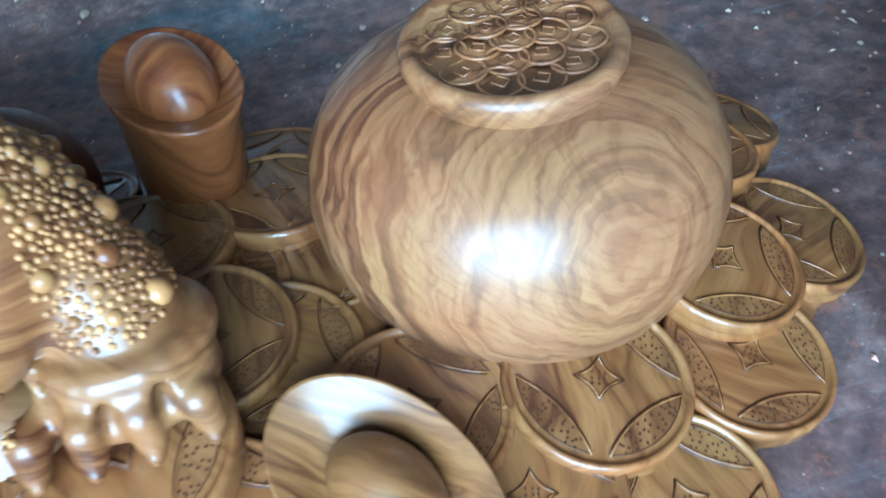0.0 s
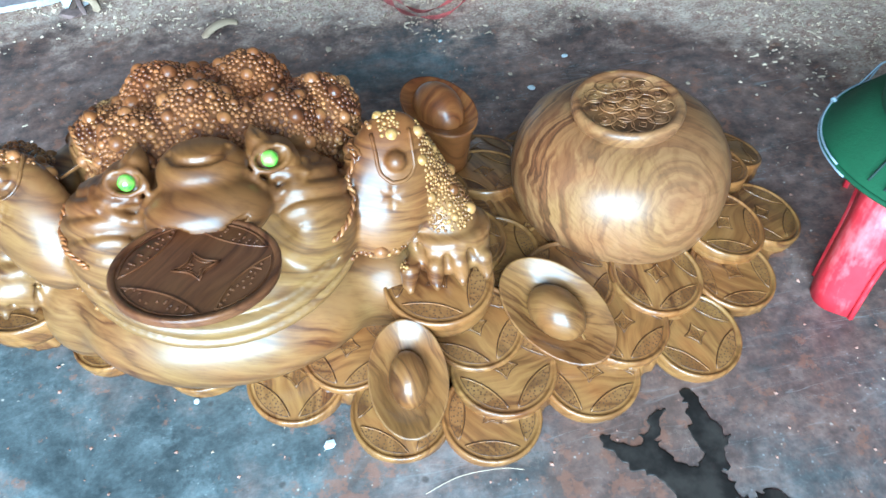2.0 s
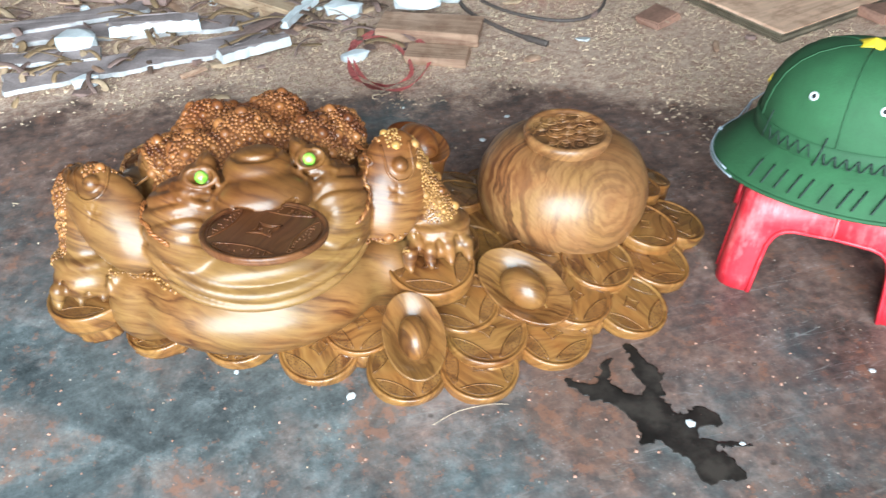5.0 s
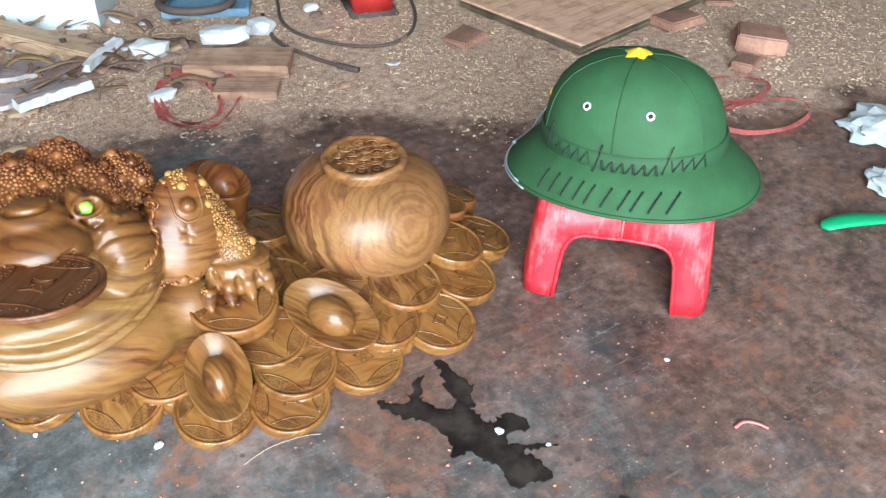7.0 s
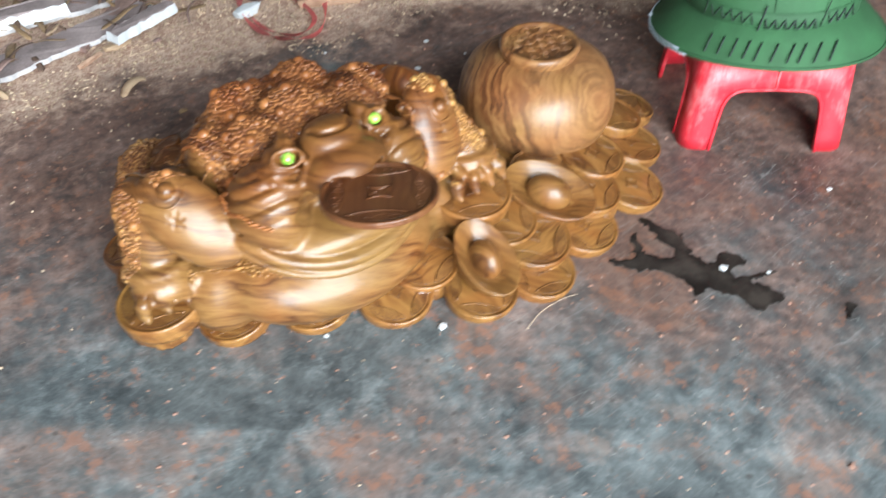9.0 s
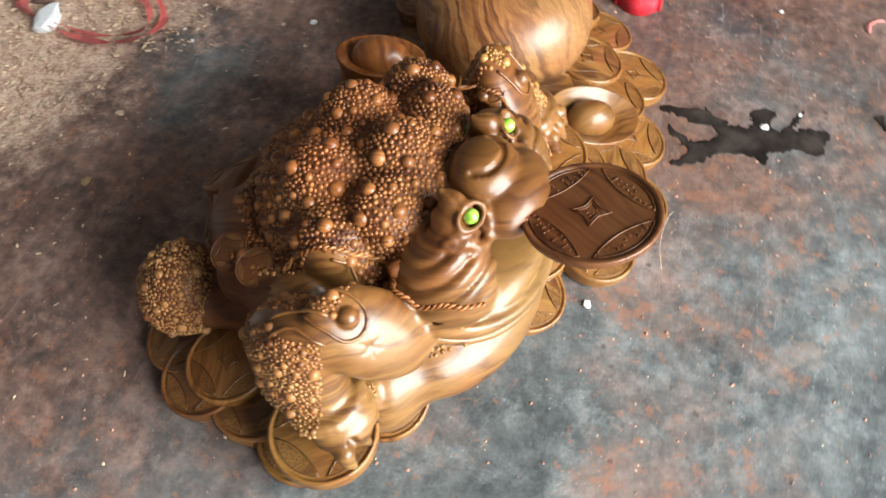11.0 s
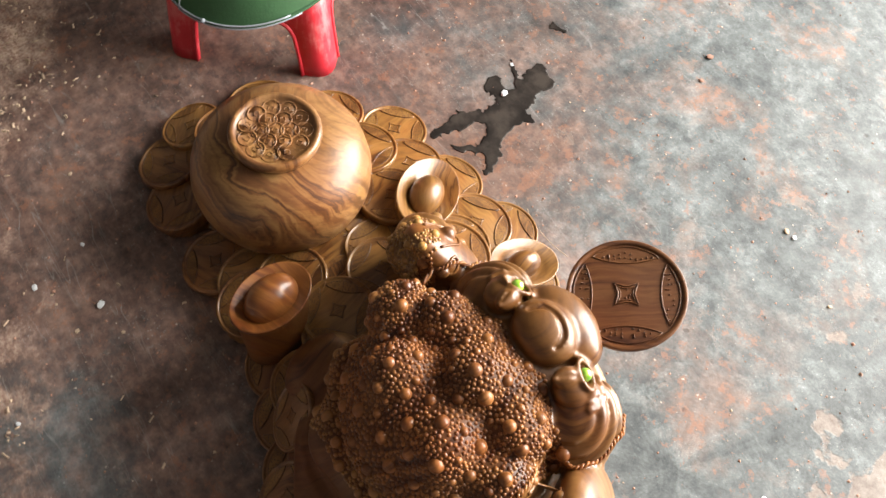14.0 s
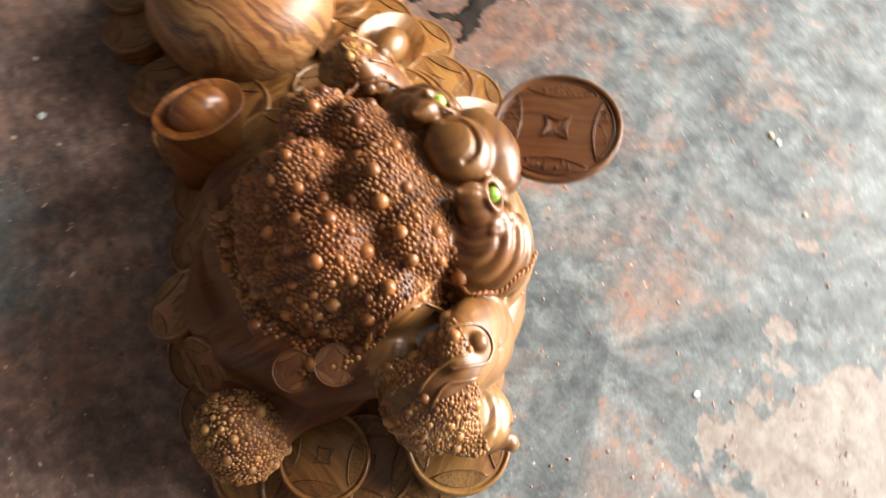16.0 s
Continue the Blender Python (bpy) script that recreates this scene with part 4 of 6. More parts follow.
# ---- the toad ----
def toad():
    s = Carving((-0.095, 0.015, 0.004), (0.405, 0.455, 0.285), 0.0020)
    # trunk: humped back, low rump, belly with the great lower lip
    s.ball((0.158, 0.222, 0.125), (0.120, 0.112, 0.108), 0.02)
    s.ball((0.158, 0.290, 0.075), (0.125, 0.098, 0.080), 0.03)
    s.ball((0.160, 0.152, 0.068), (0.125, 0.092, 0.080), 0.03)
    s.ball((0.160, 0.130, 0.128), (0.112, 0.074, 0.034), 0.012, (-12, 0, 0))
    for x, y, z, r in ((0.203, 0.250, 0.205, 0.036), (0.128, 0.252, 0.204, 0.037), (0.258, 0.212, 0.196, 0.036), (0.078, 0.225, 0.188, 0.034), (0.160, 0.195, 0.220, 0.034), (0.228, 0.185, 0.212, 0.028), (0.105, 0.190, 0.212, 0.028)):
        s.ball((x, y, z + 0.003), r * 0.98, 0.010)
    s.ball((0.162, 0.225, 0.155), (0.104, 0.096, 0.070), 0.022)
    # smooth folds behind the wart cloth
    for x, y, z, r in ((0.250, 0.268, 0.142, 0.029), (0.200, 0.315, 0.130, 0.038), (0.120, 0.315, 0.130, 0.038), (0.165, 0.355, 0.085, 0.040)):
        s.ball((x, y, z), r, 0.020)
    # creases across the rump
    for y, z in ((0.318, 0.160), (0.352, 0.130), (0.380, 0.095)):
        s.groove([tuple(s.lay((x, y - 0.6 * (x - 0.165) ** 2 / 0.1, z), 0.001)[0]) for x in np.linspace(0.075, 0.262, 12)], 0.0045, 0.008)
    # head
    s.ball((0.160, 0.140, 0.196), (0.075, 0.050, 0.034), 0.015)
    s.ball((0.082, 0.126, 0.178), (0.040, 0.046, 0.052), 0.010, (0, 14, 10))
    s.ball((0.234, 0.120, 0.173), (0.038, 0.046, 0.052), 0.010, (0, -14, -10))
    # swollen belly band
    s.ridge([(0.158 + 0.108 * math.sin(a), 0.160 - 0.072 * math.cos(a), 0.064 + 0.012 * (1 - math.cos(a))) for a in [i * 0.075 for i in range(-18, 19)]], 0.030, 0.012)
    # lower lip rolls and the open mouth
    def lip(z, y):
        return [(0.158 + 0.116 * math.sin(a), 0.150 - y * math.cos(a), z + 0.045 * (1 - math.cos(a))) for a in [i * 0.065 for i in range(-20, 21)]]

    s.ridge(lip(0.124, 0.094), 0.0080, 0.004)
    s.ridge(lip(0.109, 0.094), 0.0068, 0.003)
    s.groove(lip(0.1355, 0.100), 0.0030, 0.003)
    s.groove(lip(0.1165, 0.103), 0.0030, 0.003)
    s.groove(lip(0.1010, 0.100), 0.0034, 0.004)
    s.scoop((0.155, 0.066, 0.184), (0.066, 0.058, 0.026), 0.010, (8, 0, 0))
    # cheek flutes round each eye
    for ex, side in ((0.106, -1), (0.212, 1)):
        w, (x, y, z) = s.window((0.02, 0.05, 0.13), (0.30, 0.165, 0.235))
        dx, dz = (x - ex) * side, z - 0.232
        rho = np.sqrt(dx * dx * 0.45 + dz * dz * 0.8 + (y - 0.150) ** 2)
        mask = np.clip((rho - 0.026) / 0.010, 0, 1) * np.clip((0.086 - rho) / 0.022, 0, 1) * np.clip((dx + 0.008) / 0.012, 0, 1) * np.clip((z - 0.148) / 0.012, 0, 1)
        turn_ = np.arctan2(dx, -dz)
        wave = np.cos(2 * math.pi * (rho / 0.0142 + 0.10 * np.sin(3.0 * turn_)))
        fan = 0.9
        s.f[w] = (s.f[w] + 0.0023 * mask * fan * (1 - 2 * np.sqrt(np.clip(0.5 + 0.5 * wave, 0, 1)))).astype(np.float32)
    # nose ball and upper lip stand clear of the cheeks
    s.scoop((0.126, 0.090, 0.228), (0.007, 0.018, 0.013), 0.012)
    s.scoop((0.198, 0.086, 0.228), (0.007, 0.018, 0.013), 0.012)
    s.ball((0.162, 0.178, 0.204), (0.088, 0.038, 0.040), 0.010)
    s.scoop((0.161, 0.112, 0.246), (0.036, 0.034, 0.015), 0.006)
    s.ball((0.160, 0.092, 0.215), (0.048, 0.032, 0.026), 0.012)
    s.ball((0.161, 0.118, 0.2350), (0.0345, 0.0290, 0.0210), 0.004)
    # eyes set in an almond of lids, a pointed leaf standing behind each on the nose side
    for ex, side in ((0.106, -1), (0.212, 1)):
        s.ball((ex + 0.002 * side, 0.127, 0.230), (0.0185, 0.019, 0.0135), 0.006)
        n = Vector((0.22 * side, -0.62, 0.75)).normalized()
        u = Vector((side, 0.25, 0.1))
        u = (u - n * u.dot(n)).normalized()
        w = n.cross(u) * side
        e = Vector((ex, 0.1130, 0.2385))
        s.scoop(tuple(e + n * 0.004), (0.0105, 0.0105, 0.0105), 0.002)
        loop = [e + n * 0.001 + u * (0.0140 * math.cos(a) * (1.12 if math.cos(a) > 0 else 1.0)) + w * (0.0098 * math.sin(a)) for a in [i * math.pi / 10 for i in range(21)]]
        s.ridge([tuple(p) for p in loop], 0.0019, 0.002)
        s.ball(tuple(e + Vector((-0.006 * side, 0.0150, 0.0010))), (0.0105, 0.0165, 0.0105), 0.003, (18, 0, 16 * side))
        s.limb(tuple(e + Vector((-0.007 * side, 0.016, 0.007))), tuple(e + Vector((-0.010 * side, 0.030, 0.010))), 0.0060, 0.0022, 0.004)
        s.groove([tuple(e + Vector((0.004 * side, 0.008, 0.009))), tuple(e + Vector((-0.004 * side, 0.014, 0.013))), tuple(e + Vector((-0.008 * side, 0.026, 0.012)))], 0.0016, 0.002)
        for k in range(3):
            r_ = 0.0175 + 0.0058 * k
            line = [e - n * (0.003 + 0.0035 * k) + u * (r_ * 1.05 * math.cos(a)) + w * (r_ * math.sin(a)) for a in [math.pi * (1.12 + 0.07 * i) for i in range(13)]]
            s.ridge([tuple(s.lay(p, -0.0004)[0]) for p in line], 0.0026, 0.003)
    # slit over the nose and nostrils
    s.groove([tuple(s.lay(p, -0.0004)[0]) for p in spline([(0.138, 0.124, 0.252), (0.144, 0.110, 0.254), (0.162, 0.103, 0.255), (0.178, 0.108, 0.254), (0.185, 0.122, 0.252)], 4)], 0.0030, 0.001)
    for side in (-1, 1):
        s.groove(spline([(0.160 + 0.030 * side, 0.074, 0.222), (0.160 + 0.018 * side, 0.067, 0.221), (0.160 + 0.008 * side, 0.066, 0.216)], 4), 0.0020, 0.003)
    # forelegs: polished shield-shaped upper arm, warty forearm, cuffed paw
    def shield(at, along, front, half):
        d = Vector(along).normalized()
        n = (Vector(front) - d * d.dot(Vector(front))).normalized()
        a = n.cross(d)
        e = Matrix(((a.x, n.x, d.x), (a.y, n.y, d.y), (a.z, n.z, d.z))).to_euler()
        s.ball(at, half, 0.006, [math.degrees(q) for q in e])

    s.limb((0.006, 0.196, 0.176), (0.026, 0.158, 0.156), 0.028, 0.026, 0.010)
    shield((0.014, 0.166, 0.173), (0.40, -0.645, -0.65), (-0.35, -0.72, 0.55), (0.038, 0.023, 0.064))
    s.ball((0.030, 0.165, 0.060), (0.045, 0.040, 0.050), 0.015)
    s.ball((0.292, 0.130, 0.060), (0.042, 0.040, 0.050), 0.015)
    s.limb((-0.012, 0.216, 0.178), (-0.022, 0.206, 0.118), 0.032, 0.029, 0.010)
    s.limb((-0.008, 0.236, 0.166), (-0.018, 0.228, 0.112), 0.031, 0.028, 0.012)
    s.ball((0.026, 0.295, 0.010), (0.050, 0.065, 0.032), 0.020)
    s.ball((-0.028, 0.180, 0.100), (0.036, 0.030, 0.024), 0.010)
    s.limb((0.308, 0.154, 0.178), (0.296, 0.130, 0.156), 0.028, 0.026, 0.010)
    shield((0.301, 0.132, 0.174), (-0.29, -0.50, -0.80), (0.06, -0.82, 0.50), (0.039, 0.023, 0.063))
    s.limb((0.324, 0.158, 0.176), (0.350, 0.130, 0.124), 0.026, 0.028, 0.010)
    s.ball((0.348, 0.112, 0.110), (0.037, 0.028, 0.022), 0.010)
    for x0, y0, z0, lean in ((0.341, 0.099, 0.112, 0.0), (-0.030, 0.172, 0.100, 0.002)):
        for i in range(4):
            k = i - 1.5
            p0 = (x0 + k * 0.0175, y0 + 0.004, z0 - 0.001 * abs(k))
            p1 = (x0 + k * 0.0215 + lean, y0 - 0.011 + 0.003 * abs(k), z0 + 0.001 - 0.003 * abs(k))
            p2 = (x0 + k * 0.0228 + lean, y0 - 0.016 + 0.004 * abs(k), z0 - 0.010 - 0.003 * abs(k))
            s.limb(p0, p1, 0.0066, 0.0084, 0.0020)
            s.limb(p1, p2, 0.0084, 0.0066, 0.002)
            s.limb(p2, (p2[0], p2[1] - 0.005, p2[2] - 0.004), 0.0042, 0.0034, 0.001)
            s.limb((p2[0], p2[1] - 0.005, p2[2] - 0.004), (p2[0] - 0.0008, p2[1] - 0.0060, p2[2] - 0.0065), 0.0034, 0.0020, 0.002)
    for cx, cy, cz in ((0.349, 0.124, 0.121), (-0.024, 0.196, 0.113)):
        s.ridge([(cx + 0.0315 * math.cos(a), cy + 0.026 * math.sin(a), cz - 0.004 * math.sin(a)) for a in [i * math.pi / 12 for i in range(25)]], 0.0068, 0.003)
    for x0, y0, z0 in ((0.341, 0.099, 0.112), (-0.030, 0.172, 0.100)):
        for k in (-1, 0, 1):
            s.groove([(x0 + k * 0.0188, y0 + 0.008, z0 + 0.0125), (x0 + k * 0.0210, y0 - 0.010, z0 + 0.005), (x0 + k * 0.0226, y0 - 0.025, z0 - 0.012)], 0.0034, 0.003)
    # hind leg folded at the side, and the far haunch
    s.ball((0.054, 0.380, 0.078), (0.045, 0.042, 0.050), 0.012)
    s.limb((0.075, 0.300, 0.070), (0.062, 0.360, 0.068), 0.030, 0.034, 0.012)
    # the roll of skin along the flank, over the hind leg
    s.limb((0.120, 0.345, 0.118), (0.062, 0.300, 0.132), 0.030, 0.031, 0.010)
    s.limb((0.062, 0.300, 0.132), (0.034, 0.240, 0.150), 0.031, 0.028, 0.010)
    s.ball((0.282, 0.286, 0.075), (0.048, 0.052, 0.052), 0.02)
    # bosses on the knees and a cut asterisk below each
    for c, star in (((0.002, 0.182, 0.207), (-0.004, 0.160, 0.187)), ((0.309, 0.128, 0.202), (0.302, 0.109, 0.181))):
        q, n = s.lay(c)
        s.ball(tuple(q - n * 0.0005), 0.0088, 0.001)
        mid_, n = s.lay(star)
        side = n.cross(Vector((0, 0, 1))).normalized()
        down = n.cross(side)
        for a in (0.3, 1.35, 2.4):
            d = side * math.cos(a) + down * math.sin(a)
            s.groove([tuple(s.lay(mid_ + d * (0.009 * k), 0.0006)[0]) for k in (-1, -0.5, 0, 0.5, 1)], 0.0016, 0.001)
    verts, quads = s.mesh()
    return s, verts, quads


carved, tv, tq = toad()


def normals_of(verts, quads):
    n = np.zeros_like(verts)
    fn = np.cross(verts[quads[:, 2]] - verts[quads[:, 0]], verts[quads[:, 3]] - verts[quads[:, 1]])
    for i in range(4):
        np.add.at(n, quads[:, i], fn)
    return n / (np.linalg.norm(n, axis=1, keepdims=True) + 1e-12)


tn = normals_of(tv, tq)


def warty(p):
    """Where the skin is warty: the back, the forearms, the hind leg, a fringe under the thighs."""
    x, y, z = p[:, 0], p[:, 1], p[:, 2]
    back = (y > 0.142) & (y < 0.338) & (x > np.where(y < 0.2, 0.058, 0.058 - 0.25 * np.clip(y - 0.2, 0, 0.07))) & (x < 0.295) & (z > 0.135) & ~((x < 0.105) & (y > 0.215) & (z < 0.162)) & ~((y > 0.285) & (z < 0.140))
    nose = ((x - 0.160) / 0.040) ** 2 + ((y - 0.118) / 0.034) ** 2 < 1
    socket = ((np.abs(x - 0.159) - 0.053) / 0.022) ** 2 + ((y - 0.126) / 0.025) ** 2 < 1
    cheek = ((y < 0.160) & (z < 0.222)) | ((x < 0.096) & (y < 0.153)) | ((x > 0.222) & (y < 0.138))
    back &= ~nose & ~socket & ~cheek
    arm_e = (x > 0.332) & (z > 0.136)
    arm_e |= (x > 0.285) & (y > 0.166) & (z > 0.14)
    arm_w = (x < -0.018) & (y > 0.190) & (z > 0.112) & (z < 0.204)
    arm_w |= (x > -0.004) & (x < 0.026) & (y > 0.188) & (y < 0.256) & (z > 0.165)
    arm_w |= (x < -0.002) & (y > 0.226) & (z > 0.125) & (z < 0.186)
    hind = ((x - 0.042) ** 2 + (y - 0.385) ** 2 < 0.042 ** 2) & (z > 0.055)
    fringe = (x > 0.262) & (x < 0.308) & (z < 0.136) & (z > 0.113) & (y < 0.135)
    fringe |= (x < 0.070) & (x > -0.005) & (z < 0.130) & (z > 0.105) & (y < 0.165) & (y > 0.095)
    # the hooked channel of warts that runs up from each boss
    for bx, by, ux, uy in ((0.002, 0.182, 0.20, 0.98), (0.309, 0.128, 0.0, 1.0)):
        u, w = (x - bx) * ux + (y - by) * uy, (x - bx) * uy - (y - by) * ux
        arm_e |= (u > 0.012) & (u < 0.035) & (np.abs(w) < 0.0085) & (z > 0.175)
    return back | arm_e | arm_w | hind | fringe


zone = warty(tv)


def warts():
    """Round warts of three sizes, packed without overlap."""
    rng = np.random.RandomState(4)
    idx = np.nonzero(zone & (tn[:, 2] > -0.35))[0]
    grid, cell, made = {}, 0.012, []

    def free(p, r):
        k = tuple(np.floor(p / cell).astype(int))
        for a in range(-1, 2):
            for b in range(-1, 2):
                for c in range(-1, 2):
                    for q, s in grid.get((k[0] + a, k[1] + b, k[2] + c), ()):
                        if (q[0] - p[0]) ** 2 + (q[1] - p[1]) ** 2 + (q[2] - p[2]) ** 2 < (0.82 * (r + s)) ** 2:
                            return False
        grid.setdefault(k, []).append((p, r))
        return True

    for count, lo, hi, apart in ((2600, 0.0060, 0.0080, 1.75), (1000, 0.0038, 0.0050, 1.35), (22000, 0.0021, 0.0029, 1.0), (28000, 0.0014, 0.0020, 1.0)):
        for i in rng.choice(idx, count):
            r = rng.uniform(lo, hi)
            limb_ = tv[i][0] > 0.30 or tv[i][0] < 0.03 or tv[i][1] > 0.34
            r *= 0.8 if limb_ else 1.0
            if r > 0.0030 and tv[i][2] < 0.131 and tv[i][1] < 0.17 and 0.0 < tv[i][0] < 0.315:
                continue
            if r > 0.0046 and (tv[i][0] > 0.30 or tv[i][0] < 0.03 or tv[i][1] > 0.34) and rng.rand() < 0.88:
                continue
            if apart > 1 and any((q - tv[i]) @ (q - tv[i]) < (apart * (s + r)) ** 2 for q, s, _ in made if s > 0.003):
                continue
            if free(tv[i], r):
                made.append((tv[i], r, tn[i]))
    return made


def dome_shape(seg, rings):
    """A unit dome, a little taller than a half ball."""
    v, f = [(0, 0, 1.0)], []
    for j in range(1, rings + 1):
        a = j * (math.pi * 0.58) / rings
        for i in range(seg):
            b = 2 * math.pi * i / seg
            v.append((math.sin(a) * math.cos(b), math.sin(a) * math.sin(b), math.cos(a)))
    for i in range(seg):
        f.append((0, 1 + i, 1 + (i + 1) % seg))
    for j in range(rings - 1):
        for i in range(seg):
            k = (i + 1) % seg
            f.append((1 + j * seg + i, 1 + (j + 1) * seg + i, 1 + (j + 1) * seg + k, 1 + j * seg + k))
    return np.array(v), f


verts, faces, mats = [tv], [tuple(q) for q in tq.tolist()], []
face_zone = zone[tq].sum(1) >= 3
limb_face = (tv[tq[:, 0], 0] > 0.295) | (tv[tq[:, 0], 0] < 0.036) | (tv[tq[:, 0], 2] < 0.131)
# the rear takes it as well: redder wood with its shade side painted in
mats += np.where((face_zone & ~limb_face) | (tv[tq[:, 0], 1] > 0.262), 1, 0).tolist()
count = len(tv)
shapes = {True: dome_shape(14, 6), False: dome_shape(7, 3)}
for p, r, n in warts():
    sv, sf = shapes[bool(r > 0.0031)]
    a = np.cross(n, (0.3, 0.5, 0.8))
    a /= np.linalg.norm(a)
    m = np.stack([a, np.cross(n, a), n], 1)
    verts.append((sv * (r, r, r * 1.0)) @ m.T + p - n * r * 0.30)
    faces += [tuple(i + count for i in f) for f in sf]
    mats += [2 if p[1] > 0.335 or p[0] < 0.036 else 4 if p[0] > 0.295 or p[2] < 0.131 else 2] * len(sf)
    count += len(sv)


def add_bm(bm, mat):
    """Joins a bmesh into the toad's one mesh."""
    global count
    bm.verts.index_update()
    verts.append(np.array([v.co[:] for v in bm.verts]))
    for f in bm.faces:
        faces.append(tuple(v.index + count for v in f.verts))
        mats.append(mat)
    count += len(bm.verts)
    bm.free()


def rope_bm(points, radius):
    """Two twisted strands along a line."""
    pts = spline(points, 5)
    bm = bmesh.new()
    for phase in (0.0, math.pi):
        line = []
        for i, p in enumerate(pts):
            d = (pts[min(i + 1, len(pts) - 1)] - pts[max(i - 1, 0)]).normalized()
            s = d.cross(Vector((0, 0, 1))).normalized()
            u = s.cross(d)
            t = phase + i * 1.15
            line.append(p + (s * math.cos(t) + u * math.sin(t)) * radius * 0.55)
        tube_into(bm, line, radius * 0.62, 6)
    return bm


def laid(points, lift):
    """Moves a line onto the carved surface."""
    return [tuple(carved.lay(p, lift)[0]) for p in spline(points, 2)]


add_bm(rope_bm(laid([(0.043, 0.262, 0.186), (0.049, 0.241, 0.203), (0.053, 0.224, 0.215), (0.059, 0.207, 0.211), (0.062, 0.185, 0.201), (0.057, 0.168, 0.194), (0.047, 0.155, 0.196), (0.043, 0.136, 0.188), (0.045, 0.118, 0.193), (0.052, 0.103, 0.191), (0.064, 0.087, 0.185)], 0.0012), 0.0024), 2)
add_bm(rope_bm(laid([(0.276, 0.176, 0.206), (0.278, 0.156, 0.208), (0.2775, 0.141, 0.208), (0.271, 0.124, 0.201), (0.268, 0.111, 0.186), (0.260, 0.091, 0.180), (0.2475, 0.078, 0.175)], 0.0012), 0.0024), 2)


def edge_bm(points, radius=0.0018):
    """A raised line laid over the carved surface."""
    bm = bmesh.new()
    tube_into(bm, laid(points, 0.0006), radius, 6)
    return bm


# the smooth strap between the warty shoulder and the warty forearm
add_bm(edge_bm([(-0.006, 0.192, 0.216), (-0.006, 0.206, 0.216), (-0.008, 0.222, 0.208), (-0.016, 0.236, 0.198)]), 0)
add_bm(edge_bm([(-0.020, 0.190, 0.200), (-0.019, 0.206, 0.204), (-0.020, 0.220, 0.203), (-0.028, 0.232, 0.194)]), 0)


def hook_bm(at, n, up, r, reach):
    """A raised line that hooks round a boss and runs up both sides of it."""
    n = Vector(n).normalized()
    q = Vector(at)
    u = Vector(up)
    u = (u - n * u.dot(n)).normalized()
    w = n.cross(u)
    pts = [q + w * r + u * reach, q + w * r * 0.98 + u * reach * 0.45]
    pts += [q + w * r * math.cos(a) - u * r * math.sin(a) for a in [i * math.pi / 8 for i in range(9)]]
    pts += [q - w * r * 0.98 + u * reach * 0.45, q - w * r + u * reach]
    bm = bmesh.new()
    tube_into(bm, [carved.lay(p, 0.0004)[0] for p in spline(pts, 3)], 0.0017, 6)
    return bm


for at, n, up, r, reach in (((0.002, 0.182, 0.203), (-0.30, -0.45, 0.84), (0.15, 1, 0.3), 0.0140, 0.024), ((0.309, 0.129, 0.198), (0.06, -0.70, 0.71), (0.0, 0.7, 0.7), 0.0140, 0.026),
                             ((0.040, 0.195, 0.202), (0.0, -0.2, 1.0), (0.1, 1, 0.0), 0.0100, 0.020), ((0.283, 0.149, 0.200), (0.0, -0.4, 0.9), (0.1, 1, 0.3), 0.0100, 0.020)):
    add_bm(hook_bm(at, n, up, r, reach), 0)
for at in ((0.040, 0.195, 0.202), (0.283, 0.149, 0.200)):
    q, n = carved.lay(at)
    knob = bmesh.new()
    bmesh.ops.create_uvsphere(knob, u_segments=16, v_segments=10, radius=0.0068, matrix=Matrix.Translation(q - n * 0.001))
    add_bm(knob, 0)
for ex in (0.106, 0.212):
    gem = bmesh.new()
    bmesh.ops.create_uvsphere(gem, u_segments=20, v_segments=12, radius=0.0068, matrix=Matrix.Translation((ex, 0.1130, 0.2385)))
    add_bm(gem, 3)
me = bpy.data.meshes.new("toad")
me.from_pydata(np.concatenate(verts).tolist(), [], faces)
me.polygons.foreach_set("material_index", mats)
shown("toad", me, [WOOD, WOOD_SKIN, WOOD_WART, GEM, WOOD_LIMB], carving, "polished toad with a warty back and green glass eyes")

# small coins strung along the flank
flank_data = coin_mesh("small_coin", 0.019, 0.009, 0.6)
for m_ in (WOOD_SKIN, WOOD_BACK, GROOVE_SHADE):
    flank_data.materials.append(m_)
for p in ((0.060, 0.312, 0.150), (0.047, 0.283, 0.162)):
    q, n = carved.lay(p, 0.0015)
    c = new("coin", flank_data)
    c.parent = carving
    c.matrix_basis = Matrix.Translation(q) @ (n + Vector((-0.12, -0.22, 0))).to_track_quat("Z", "Y").to_matrix().to_4x4()

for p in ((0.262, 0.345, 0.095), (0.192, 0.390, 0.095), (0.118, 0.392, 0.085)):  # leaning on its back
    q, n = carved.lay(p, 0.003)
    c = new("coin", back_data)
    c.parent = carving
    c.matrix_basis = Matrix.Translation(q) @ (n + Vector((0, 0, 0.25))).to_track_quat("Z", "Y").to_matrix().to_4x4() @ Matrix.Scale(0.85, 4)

# the dark coin held in the toad's mouth
mouth_coin = base("mouth_coin", Matrix.Translation((0.151, 0.023, 0.228)) @ pose(0, 0, 0, -9, -2, -37), "dark brown polished wooden coin held in the toad's mouth", "coin")


